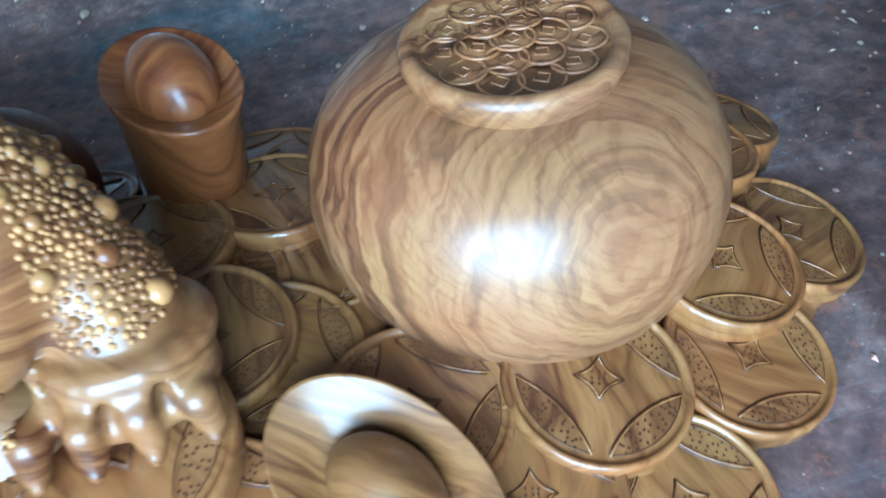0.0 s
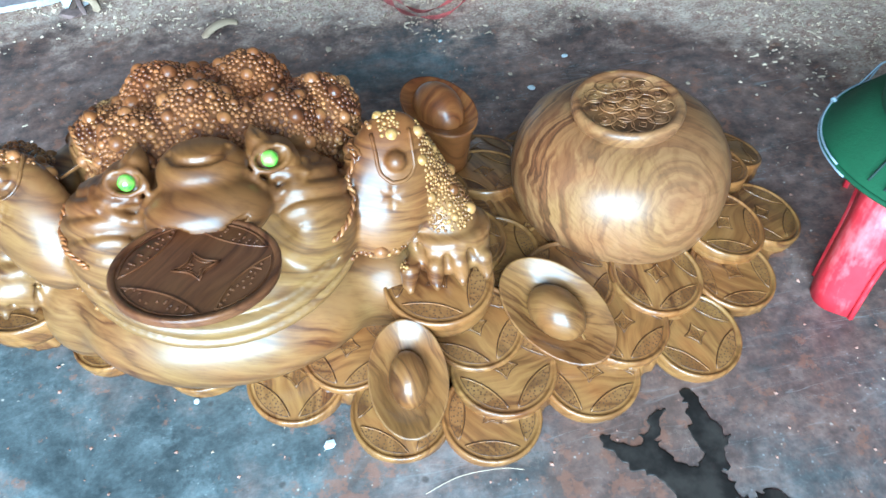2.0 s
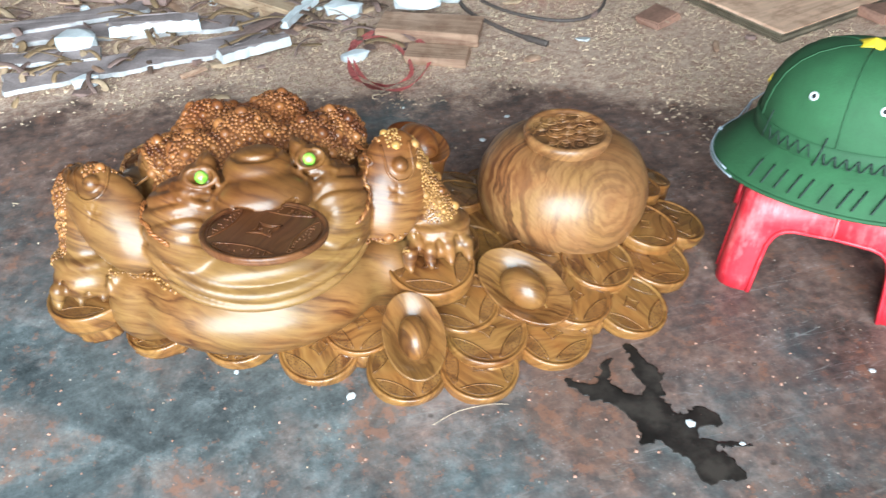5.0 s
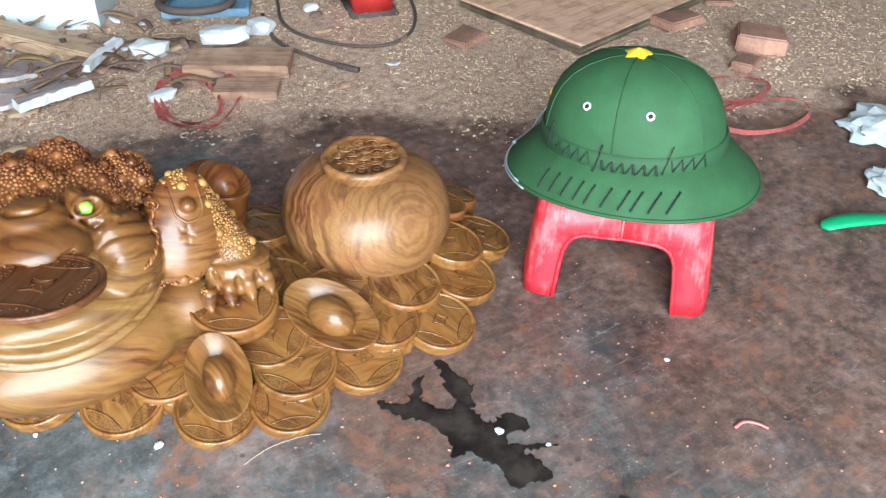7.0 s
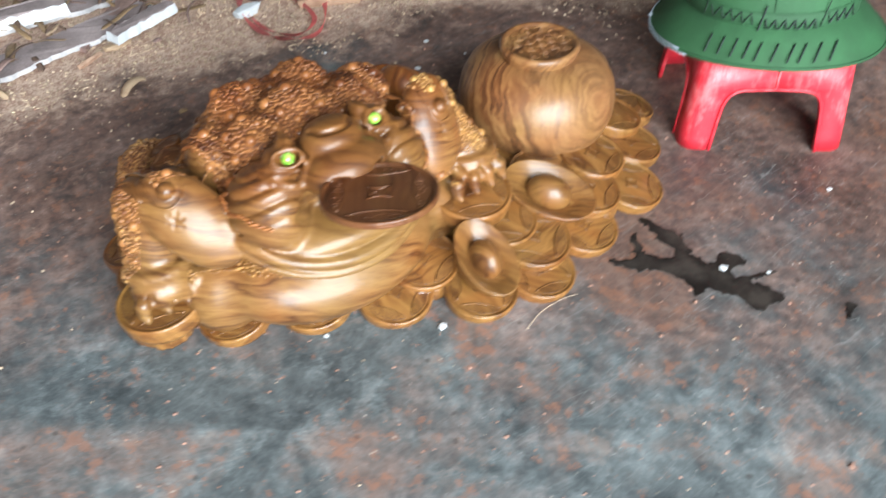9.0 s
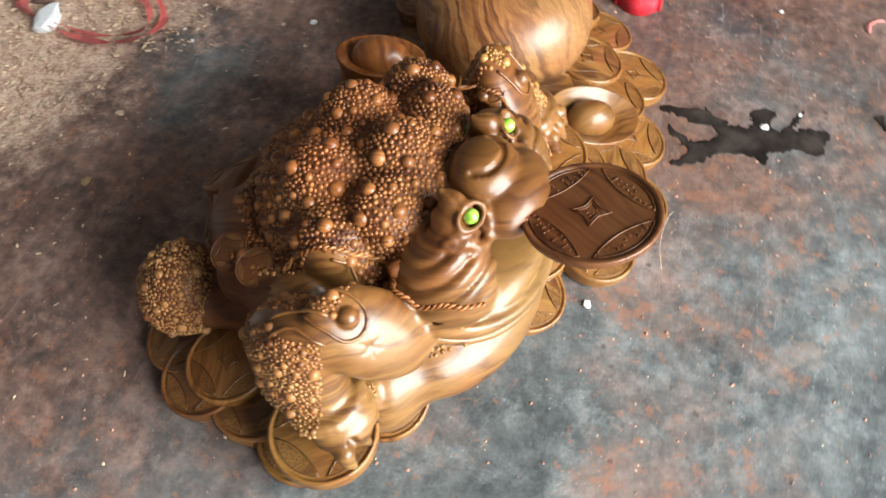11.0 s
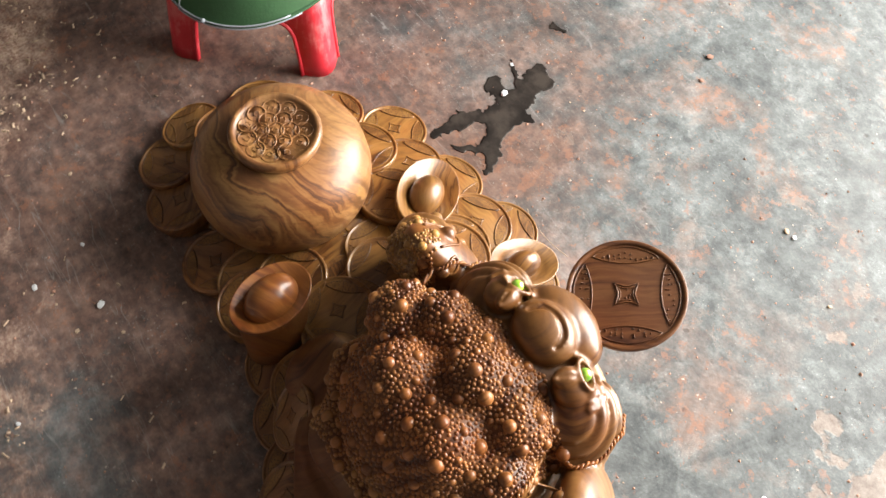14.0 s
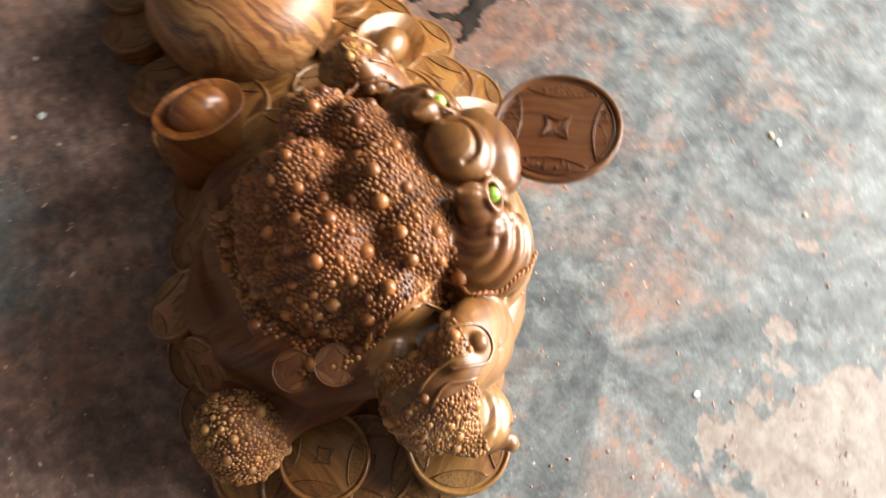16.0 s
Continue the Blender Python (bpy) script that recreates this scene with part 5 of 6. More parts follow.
def mouth_coin_parts(r, thick):
    rng = random.Random(6)
    part("disc", lathe([(0.94 * r, -thick), (0.99 * r, -thick * 0.7), (0.99 * r, -0.0004), (0.90 * r, 0.0), (0.02 * r, 0.0)], 60), WOOD_DARK, mouth_coin)
    part("rim", lathe([(0.985 * r, -0.0030), (1.0 * r, -0.0015), (1.0 * r, 0.0012), (0.985 * r, 0.0018), (0.925 * r, 0.0018), (0.912 * r, 0.0)], 60, close=False), WOOD_DARK, mouth_coin)
    for q in range(4):
        ang = q * math.pi / 2
        outer, inner = vesica(ang, 12)
        bm = bmesh.new()
        tube_into(bm, [(x * r * 1.03, y * r * 1.03, 0.0003) for x, y in outer + inner], 0.0008, 5, closed=True)
        for _ in range(26):
            t, k = rng.uniform(0.08, 0.92), rng.uniform(0.22, 0.80)
            n = int(t * 11.99)
            o, c = Vector(outer[n]), Vector(([outer[0]] + inner[::-1] + [outer[-1]])[n])
            p = o.lerp(c, k) * r
            bmesh.ops.create_cone(bm, cap_ends=True, segments=6, radius1=0.0011, radius2=0.0006, depth=0.0014, matrix=Matrix.Translation((p.x, p.y, 0.0005)))
        part("lens_panel", bm, WOOD_DARK, mouth_coin)
    bm = bmesh.new()
    pts = []
    for q in range(4):
        p0 = Vector((math.cos(q * math.pi / 2 + math.pi / 4), math.sin(q * math.pi / 2 + math.pi / 4)))
        p1 = Vector((math.cos((q + 1) * math.pi / 2 + math.pi / 4), math.sin((q + 1) * math.pi / 2 + math.pi / 4)))
        for i in range(5):
            t = i / 5
            pts.append(p0.lerp(p1, t) * (1 - 0.30 * 4 * t * (1 - t)) * 0.28 * r)
    tube_into(bm, [(p.x, p.y, 0.0006) for p in pts], 0.0009, 5, closed=True)
    tube_into(bm, [(p.x * 0.72, p.y * 0.72, 0.0004) for p in pts], 0.0007, 5, closed=True)
    for _ in range(8):
        p = Vector((rng.uniform(-0.1, 0.1), rng.uniform(-0.1, 0.1))) * r
        bmesh.ops.create_cone(bm, cap_ends=True, segments=6, radius1=0.0011, radius2=0.0005, depth=0.0012, matrix=Matrix.Translation((p.x, p.y, 0.0005)))
    part("centre_square", bm, WOOD_DARK, mouth_coin)


mouth_coin_parts(0.0585, 0.007)

# ---- stool and helmet ----
def stool():
    """A low moulded stool: square rounded seat, four splayed corner legs with arched openings between."""
    yaw = -41.5
    ob = base("plastic_stool", pose(0.853, 0.062, 0, 0, 0, yaw), "low red moulded plastic stool, scuffed, standing on the concrete", "stool")
    top, foot, h, t = 0.103, 0.117, 0.156, 0.0035

    def corner(rad, half, z, n=5):
        return [(half - rad + rad * math.cos(a), half - rad + rad * math.sin(a), z) for a in [i * math.pi / 2 / n for i in range(n + 1)]]

    # seat
    bm = bmesh.new()
    loops = []
    for inset, z in ((0.0, h - 0.020), (0.0005, h - 0.008), (0.004, h - 0.002), (0.010, h)):
        loop = []
        for q in range(4):
            m = Matrix.Rotation(q * math.pi / 2, 3, "Z")
            loop += [bm.verts.new(m @ Vector(p)) for p in corner(0.026, top - inset, z)]
        loops.append(loop)
    for a, b in zip(loops, loops[1:]):
        for i in range(len(a)):
            j = (i + 1) % len(a)
            bm.faces.new((a[i], a[j], b[j], b[i]))
    bm.faces.new(loops[-1])
    part("seat", bm, RED_PLASTIC, ob)
    # one leg: a corner of the flared skirt, wide at the top, where the arch springs
    for q in range(4):
        bm = bmesh.new()
        rows = []
        zs = [0.0, 0.02, 0.045, 0.070, 0.081, 0.088, 0.093, 0.0955, 0.097, h - 0.019]
        reach = [0.042, 0.042, 0.042, 0.043, 0.046, 0.050, 0.057, 0.066, None, None]
        for z, wide in zip(zs, reach):
            half = foot + (top - foot) * z / h
            w = half if wide is None else wide
            arc = corner(0.024, half, z, 6)
            line = [(half, half - w, z)] + arc + [(half - w, half, z)]
            rows.append(line)
        for off in (0.0, t):
            grid = [[bm.verts.new((p[0] - off, p[1] - off, p[2])) for p in row] for row in rows]
            for a, b in zip(grid, grid[1:]):
                for i in range(len(a) - 1):
                    f = (a[i], a[i + 1], b[i + 1], b[i])
                    bm.faces.new(f if off == 0 else f[::-1])
            if off == 0:
                outer = grid
        edge = lambda g: g[0] + [r[-1] for r in g[1:]] + g[-1][::-1][1:] + [r[0] for r in g[-2:0:-1]]
        eo, ei = edge(outer), edge(grid)
        for i in range(len(eo)):
            j = (i + 1) % len(eo)
            try:
                bm.faces.new((eo[i], ei[i], ei[j], eo[j]))
            except ValueError:
                pass
        bmesh.ops.recalc_face_normals(bm, faces=list(bm.faces))
        # a moulded rib round the opening
        for k in (0, -1):
            tube_into(bm, [row[k] for row in rows], 0.0028, 5)
        leg = part("leg", bm, RED_PLASTIC, ob)
        leg.matrix_basis = Matrix.Rotation(q * math.pi / 2, 4, "Z")
    return ob


stool()


def helmet():
    """A cloth-covered pith helmet: domed crown, turned-down brim, band, eyelets, star on top."""
    m = Matrix.Translation((0.847, 0.058, 0.150)) @ Matrix.Rotation(radians(-54), 4, "Z") @ Matrix.Rotation(radians(-3.5), 4, "Y") @ Matrix.Translation((0, 0, -0.150))
    ob = base("pith_helmet", m, "green cloth-covered pith helmet resting on the red stool", "helmet")
    seg = 72

    def shell(rows, flip=False):
        bm = bmesh.new()
        rings = []
        for a, b, z, sag in rows:
            ring = []
            for i in range(seg):
                t = 2 * math.pi * i / seg
                ring.append(bm.verts.new((a * math.cos(t), b * math.sin(t), z - sag * math.cos(t) ** 2)))
            rings.append(ring)
        for r0, r1 in zip(rings, rings[1:]):
            for i in range(seg):
                j = (i + 1) % seg
                f = (r0[i], r0[j], r1[j], r1[i])
                bm.faces.new(f[::-1] if flip else f)
        return bm, rings

    crown_rows = [(0.112, 0.096, 0.186, 0.004), (0.111, 0.095, 0.202, 0.002), (0.108, 0.092, 0.219, 0), (0.102, 0.086, 0.238, 0), (0.093, 0.078, 0.255, 0), (0.079, 0.066, 0.270, 0), (0.060, 0.050, 0.281, 0), (0.036, 0.030, 0.2885, 0), (0.012, 0.010, 0.2915, 0)]
    bm, rings = shell(crown_rows)
    bm.faces.new(rings[-1])
    crown = part("crown", bm, GREEN_CLOTH, ob)
    bm = bmesh.new()
    for t in (0.0, math.pi / 3, 2 * math.pi / 3, math.pi, 4 * math.pi / 3, 5 * math.pi / 3):
        tube_into(bm, [((a + 0.0004) * math.cos(t + math.pi / 6), (b + 0.0004) * math.sin(t + math.pi / 6), z) for a, b, z, s in crown_rows], 0.0011, 4)
    part("seam", bm, GREEN_BAND, crown)
    bm, _ = shell([(0.1125, 0.0965, 0.183, 0.005), (0.1150, 0.0990, 0.185, 0.005), (0.1146, 0.0986, 0.203, 0.003), (0.1115, 0.0955, 0.206, 0.003)])
    part("band", bm, GREEN_BAND, ob, "folded green cloth band")
    brim_rows = [(0.1120, 0.0960, 0.188, 0.005), (0.124, 0.106, 0.182, 0.006), (0.139, 0.119, 0.170, 0.008), (0.152, 0.130, 0.157, 0.010), (0.158, 0.1350, 0.150, 0.010)]
    bm, _ = shell(brim_rows)
    brim = part("brim", bm, GREEN_CLOTH, ob)
    bm, _ = shell([(a - 0.001, b - 0.001, z - 0.004, s) for a, b, z, s in brim_rows] , True)
    part("lining", bm, DARK_LINING, brim, "dark underside of the brim")
    bm = bmesh.new()
    tube_into(bm, [(0.1582 * math.cos(i * math.pi / 36), 0.1352 * math.sin(i * math.pi / 36), 0.1485 - 0.010 * math.cos(i * math.pi / 36) ** 2) for i in range(72)], 0.0026, 6, closed=True)
    part("edge_binding", bm, GREEN_BAND, brim)
    # eyelets on both flanks
    for side in (-1, 1):
        for lx in (-0.038, 0.036):
            t = math.acos(lx / 0.100)
            p = Vector((lx, side * 0.0790 * math.sin(t), 0.2505))
            n = Vector((lx * 0.7, side * 0.083, 0.062)).normalized()
            q = n.to_track_quat("Z", "Y").to_matrix().to_4x4()
            bm = bmesh.new()
            tube_into(bm, [(0.0040 * math.cos(i * math.pi / 8), 0.0040 * math.sin(i * math.pi / 8), 0.001) for i in range(16)], 0.0014, 6, closed=True)
            eye = part("eyelet", bm, WHITE_METAL, crown, "white metal eyelet")
            eye.matrix_basis = Matrix.Translation(p) @ q
            bm = bmesh.new()
            bmesh.ops.create_cone(bm, cap_ends=True, segments=14, radius1=0.0034, radius2=0.0034, depth=0.002)
            part("hole", bm, HOLE, eye)
    # cloth star on top
    bm = bmesh.new()
    ring = []
    for i in range(10):
        r = 0.0215 if i % 2 == 0 else 0.0130
        a = i * math.pi / 5 + 0.3
        ring.append((r * math.cos(a), r * math.sin(a)))
    lo = [bm.verts.new((x, y, 0.288 - 14 * (x * x + y * y))) for x, y in ring]
    hi = [bm.verts.new((x * 0.92, y * 0.92, 0.2945 - 12 * (x * x + y * y))) for x, y in ring]
    mid = bm.verts.new((0, 0, 0.2975))
    for i in range(10):
        j = (i + 1) % 10
        bm.faces.new((lo[i], lo[j], hi[j], hi[i]))
        bm.faces.new((hi[i], hi[j], mid))
    star = part("star", bm, YELLOW_CLOTH, ob, "yellow cloth star", smooth=False)
    star.matrix_basis = Matrix.Translation((-0.002, 0.002, 0.001))
    # badge at the front
    bm = bmesh.new()
    bmesh.ops.create_cone(bm, cap_ends=True, segments=20, radius1=0.007, radius2=0.006, depth=0.003)
    badge = part("badge", bm, YELLOW_CLOTH, ob, "small yellow badge")
    badge.matrix_basis = Matrix.Translation((-0.106, 0.0, 0.228)) @ Vector((-0.95, 0, 0.35)).to_track_quat("Z", "Y").to_matrix().to_4x4()
    # chin cord looped over the front of the brim
    bm = bmesh.new()
    for r_, lift, off in ((1.012, 0.0, 0.0), (1.02, -0.004, 0.10)):
        rim = []
        for k in range(15):
            t = math.pi - 0.42 + off + k * 0.085
            rim.append((0.158 * r_ * math.cos(t), 0.135 * r_ * math.sin(t), 0.1515 + lift - 0.010 * math.cos(t) ** 2))
        tube_into(bm, [(-0.116, 0.030, 0.196), (-0.136, 0.042, 0.172)] + rim, 0.0011, 6)
    bmesh.ops.create_uvsphere(bm, u_segments=10, v_segments=8, radius=0.0035, matrix=Matrix.Translation((-0.1600, 0.006, 0.1405)))
    part("chin_cord", bm, STRAP_WHITE, ob, "pale cord hanging over the brim")
    # two lines of handwriting, as bars of ink that follow the cloth
    def on_cloth(lx, v):
        """A point of the near flank: v below 0 is on the brim, above 0 on the band and crown."""
        if v < 0:
            k = min(-v / 0.040, 1.0)
            a, b, z, s = 0.1145 + 0.0455 * k, 0.0985 + 0.0385 * k, 0.1905 - 0.0365 * k, 0.005 + 0.005 * k
        else:
            k = min(v / 0.035, 1.0)
            a, b, z, s = 0.1165 - 0.0065 * k, 0.1005 - 0.0070 * k, 0.187 + 0.034 * k, 0.004 * (1 - k)
        c = max(-0.98, min(0.98, lx / a))
        lift = 1 + 0.0016 / b
        return Vector((a * c * lift, -b * lift * math.sqrt(1 - c * c), z - s * c * c + 0.0008))

    # each written sign is an upright bar of its height; the first of a word stands taller
    for x0, x1, v, signs, tall, high in ((-0.082, -0.026, 0.010, 10, 0.034, 0.014), (-0.014, 0.052, 0.004, 12, 0.036, 0.015), (0.062, 0.098, 0.010, 8, 0.032, 0.014),
                                         (-0.076, -0.028, -0.026, 4, 0.019, 0.019), (-0.014, 0.026, -0.027, 3, 0.019, 0.019), (0.040, 0.078, -0.027, 3, 0.019, 0.019)):
        for i in range(signs):
            x, h_ = x0 + (x1 - x0) * i / (signs - 1), (tall if i == 0 else high) / 2
            bm = bmesh.new()
            tube_into(bm, [on_cloth(x + 0.004 * k * (1 if i % 2 == 0 or signs < 5 else -0.4), v + (tall - high) * (0.35 if i == 0 else 0) + h_ * k) for k in (-1, -0.5, 0, 0.5, 1)], 0.0013, 4, 0.5)
            part("ink_bar", bm, INK, ob, "dark marker stroke")
    return ob


helmet()


# ---- spill ----
def spill():
    s = Carving((0.40, -0.30, -0.0012), (0.62, 0.02, 0.0016), (0.002, 0.002, 0.0004))
    _, (x, y, z) = s.window((0.40, -0.30, -0.0012), (0.62, 0.02, 0.0016))
    f = np.zeros((s.n[0], s.n[1], 1), np.float32)
    for ax, ay, bx, by, r in ((0.534, -0.017, 0.534, -0.060, 0.008), (0.534, -0.060, 0.520, -0.110, 0.011), (0.496, -0.034, 0.484, -0.058, 0.0068), (0.446, -0.046, 0.466, -0.068, 0.006), (0.466, -0.068, 0.500, -0.100, 0.0115),
                              (0.500, -0.100, 0.522, -0.140, 0.012), (0.498, -0.118, 0.487, -0.146, 0.0078), (0.522, -0.140, 0.560, -0.133, 0.009), (0.560, -0.133, 0.567, -0.146, 0.007), (0.524, -0.152, 0.531, -0.188, 0.0175),
                              (0.535, -0.190, 0.552, -0.213, 0.009), (0.530, -0.190, 0.523, -0.206, 0.009), (0.545, -0.168, 0.585, -0.186, 0.003), (0.588, -0.284, 0.606, -0.277, 0.0055)):
        ab2 = (bx - ax) ** 2 + (by - ay) ** 2
        t = np.clip(((x - ax) * (bx - ax) + (y - ay) * (by - ay)) / ab2, 0, 1)
        d2 = (x - ax - t * (bx - ax)) ** 2 + (y - ay - t * (by - ay)) ** 2
        f = f + np.exp(-d2 / (r * r * 1.55) * 0.9).astype(np.float32)
    wob = np.zeros(f.shape, np.float32)
    for i in range(s.n[0]):
        for j in range(s.n[1]):
            p = Vector((0.40 + 0.002 * i, -0.30 + 0.002 * j, 0))
            wob[i, j, 0] = noise.noise(p * 50) * 0.55 + noise.noise(p * 120) * 0.40 + noise.noise(p * 260) * 0.25
    d = (0.62 - f + wob) * 0.02
    s.f = np.maximum(d, np.abs(z) - 0.0008).astype(np.float32)
    verts, quads = s.mesh()
    me = bpy.data.meshes.new("oil_stain")
    me.from_pydata(verts.tolist(), [], quads.tolist())
    tagged(shown("oil_stain", me, WET), "dark wet oil stain spilled on the concrete floor", "stain", kind="stuff")


spill()


# ---- rubbish at the back of the shop ----
def placed(name, bm, mat, m, label, category, group="", smooth=False):
    ob = part(name, bm, mat, None, "", smooth)
    ob.matrix_world = m
    return tagged(ob, label, category, group)


placed("wood_offcut", box_bm(0.19, 0.085, 0.026, 0.002, 0.004, 1), PINE, pose(0.575, 0.850, 0.004, 0, 0, -27), "sawn pine offcut lying on the sawdust", "wood block", "offcuts")
placed("wood_offcut", box_bm(0.11, 0.06, 0.016, 0.0015, 0.003, 2), PINE, pose(0.560, 0.755, 0, 0, 0, -26), "thin sawn pine offcut lying on the floor", "wood block", "offcuts")
placed("wood_plank", box_bm(0.62, 0.055, 0.03, 0.003, 0.002, 3), PINE_PALE, pose(0.150, 1.235, 0.012, 0, 3, -48), "pale narrow timber lying across the rubbish", "plank", "planks")


def torn_board(sx, sy, sz, seed):
    """A strip torn from a foam board: ragged outline, broken sides that slope out, a dusty skin on top."""
    rng = random.Random(seed)
    bm = bmesh.new()
    outline = []
    nx, ny = max(6, int(sx / 0.010)), max(3, int(sy / 0.010))
    for i in range(nx):
        outline.append((-sx / 2 + sx * i / nx, -sy / 2))
    for i in range(ny):
        outline.append((sx / 2, -sy / 2 + sy * i / ny))
    for i in range(nx):
        outline.append((sx / 2 - sx * i / nx, sy / 2))
    for i in range(ny):
        outline.append((-sx / 2, sy / 2 - sy * i / ny))
    bend = rng.uniform(-0.12, 0.12)
    top, low = [], []
    for x, y in outline:
        k = noise.noise(Vector((x * 45, y * 45, seed))) * 0.10 + noise.noise(Vector((x * 160, y * 160, seed))) * 0.06
        py = y * (1 + 2.2 * k) + bend * x * x / sx
        px = x * (1 + 0.35 * k)
        top.append(bm.verts.new((px, py, sz * (1 + 0.12 * rng.uniform(-1, 1)))))
        out = 1.0 + 0.3 * sz / sy * rng.uniform(0.2, 1.2)
        low.append(bm.verts.new((px * (1 + 0.2 * sz / sx), py * out, 0)))
    bm.faces.new(top).material_index = 1
    bm.faces.new(low[::-1])
    for i in range(len(top)):
        j = (i + 1) % len(top)
        bm.faces.new((low[i], low[j], top[j], top[i]))
    return bm


for i, (x, y, a, l, w, h_) in enumerate(((0.06, 1.035, -8, 0.44, 0.062, 0.008), (0.06, 0.890, 6, 0.46, 0.066, 0.008), (-0.10, 1.10, 8, 0.36, 0.050, 0.008), (-0.16, 0.95, -6, 0.30, 0.050, 0.007))):
    placed("foam_board", torn_board(l, w, h_, 10 + i), [FOAM_EDGE, FOAM_SKIN], pose(x, y, 0.004 + 0.003 * i, 0, 0, a), "torn white foam board with dusty pinkish skin", "foam", "foam boards")
for i, (x, y, a, l, w) in enumerate(((0.26, 0.955, 34, 0.30, 0.030), (0.02, 1.20, -30, 0.26, 0.04))):
    placed("wood_lath", box_bm(l, w, 0.010, 0.001, 0.006, 10 + i), LATH, pose(x, y, 0.006 + 0.004 * i, 2, -2, a), "weathered grey-brown wooden lath among the rubbish", "lath", "laths")
for i, (x, y, a, sx, sy, sz) in enumerate(((0.25, 0.850, 17, 0.130, 0.026, 0.016), (0.09, 1.005, -6, 0.16, 0.040, 0.020), (0.355, 0.985, 52, 0.13, 0.016, 0.012))):
    placed("foam_strip", torn_board(sx, sy, sz, 30 + i), [FOAM, FOAM_SKIN if i != 2 else FOAM], pose(x, y, 0.018, 0, 0, a), "broken strip of white foam on the rubbish", "foam", "foam scraps")
for i, (x, y, a, sx, sy, sz) in enumerate(((0.578, 0.925, -15, 0.095, 0.050, 0.028), (0.672, 1.000, 40, 0.048, 0.05, 0.030), (0.445, 0.99, -40, 0.07, 0.05, 0.03), (0.42, 0.80, 20, 0.05, 0.03, 0.015), (-0.05, 0.98, 0, 0.07, 0.06, 0.04),
                                             (-0.04, 0.84, 30, 0.04, 0.03, 0.02), (0.905, 1.00, 10, 0.03, 0.025, 0.014), (0.805, 1.07, 10, 0.035, 0.02, 0.015))):
    placed("foam_chunk", lump_bm(sx, sy, sz, i, 2), FOAM, pose(x, y, 0.03 if i == 0 else 0.0, 0, 0, a), "broken chunk of white foam on the sawdust", "foam", "foam scraps")
# husks and bark scattered between them
husk_rng = random.Random(8)
for i in range(190):
    l = husk_rng.uniform(0.02, 0.11)
    bm = bmesh.new()
    bend = husk_rng.uniform(-0.009, 0.009)
    tube_into(bm, spline([(-l / 2, 0, 0.003), (-l / 6, bend, 0.010), (l / 6, bend * 0.6, 0.012), (l / 2, -bend * 0.4, 0.004)], 4), [0.001] + [husk_rng.uniform(0.002, 0.008)] * 11 + [0.001], 6, 0.12)
    placed("dry_husk", bm, husk_rng.choice((STRAW, STRAW, LATH, PINE_PALE, BARK)), pose(husk_rng.uniform(-0.40, 0.52), husk_rng.triangular(0.78, 1.34, 0.95), husk_rng.uniform(0, 0.02), 0, 0, husk_rng.uniform(0, 180)), "dry brown husk strip among the rubbish", "husk", "husks", True)


for i in range(90):
    sx, sy = husk_rng.uniform(0.015, 0.055), husk_rng.uniform(0.008, 0.026)
    mat = husk_rng.choice((PINE, LATH, LATH, CHIP, PINE_PALE, FOAM if i % 3 == 0 else LATH))
    x, y = husk_rng.uniform(-0.40, 0.55), husk_rng.uniform(0.80, 1.25)
    if i > 70:
        x, y = husk_rng.uniform(0.6, 1.6), husk_rng.uniform(0.55, 1.1)
    placed("wood_scrap", lump_bm(sx, sy, husk_rng.uniform(0.004, 0.012), i, 1, 0.5), mat, pose(x, y, husk_rng.uniform(0, 0.008), husk_rng.uniform(-12, 12), husk_rng.uniform(-12, 12), husk_rng.uniform(0, 180)), "broken scrap of wood or foam in the sawdust", "scrap", "scraps")


def carton():
    ob = base("white_carton", pose(0.325, 1.275, 0, 0, 0, -24), "white cardboard carton standing on the floor", "box")
    part("body", box_bm(0.20, 0.15, 0.11, 0.002, 0.002, 4), PAPER, ob, smooth=False)
    bm = box_bm(0.06, 0.151, 0.1105, 0.001)
    tape = part("tape", bm, FOAM, ob, "pale tape band", smooth=False)
    tape.matrix_basis = Matrix.Translation((0.0, -0.0004, 0.0003))


carton()


def tray():
    ob = base("blue_tray", pose(0.612, 1.175, 0, 0, 0, -22), "flat blue plastic tray on the floor", "tray")
    part("bottom", box_bm(0.17, 0.10, 0.006, 0.002), BLUE_PLASTIC, ob, smooth=False)
    for x, y, sx, sy in ((0, 0.05, 0.18, 0.008), (0, -0.05, 0.18, 0.008), (0.086, 0, 0.008, 0.094), (-0.086, 0, 0.008, 0.094)):
        bm = box_bm(sx, sy, 0.016, 0.002)
        side = part("side", bm, BLUE_PLASTIC, ob, smooth=False)
        side.matrix_basis = Matrix.Translation((x, y, 0.003))


tray()
bm = bmesh.new()
tube_into(bm, [(0.075 * math.cos(i * math.pi / 24), 0.05 * math.sin(i * math.pi / 24), 0.010) for i in range(48)], 0.009, 8, closed=True)
placed("rubber_hose", bm, RUBBER, pose(0.585, 1.165, 0.016, 4, 0, -20), "coil of black rubber hose lying on the blue tray", "hose", "", True)


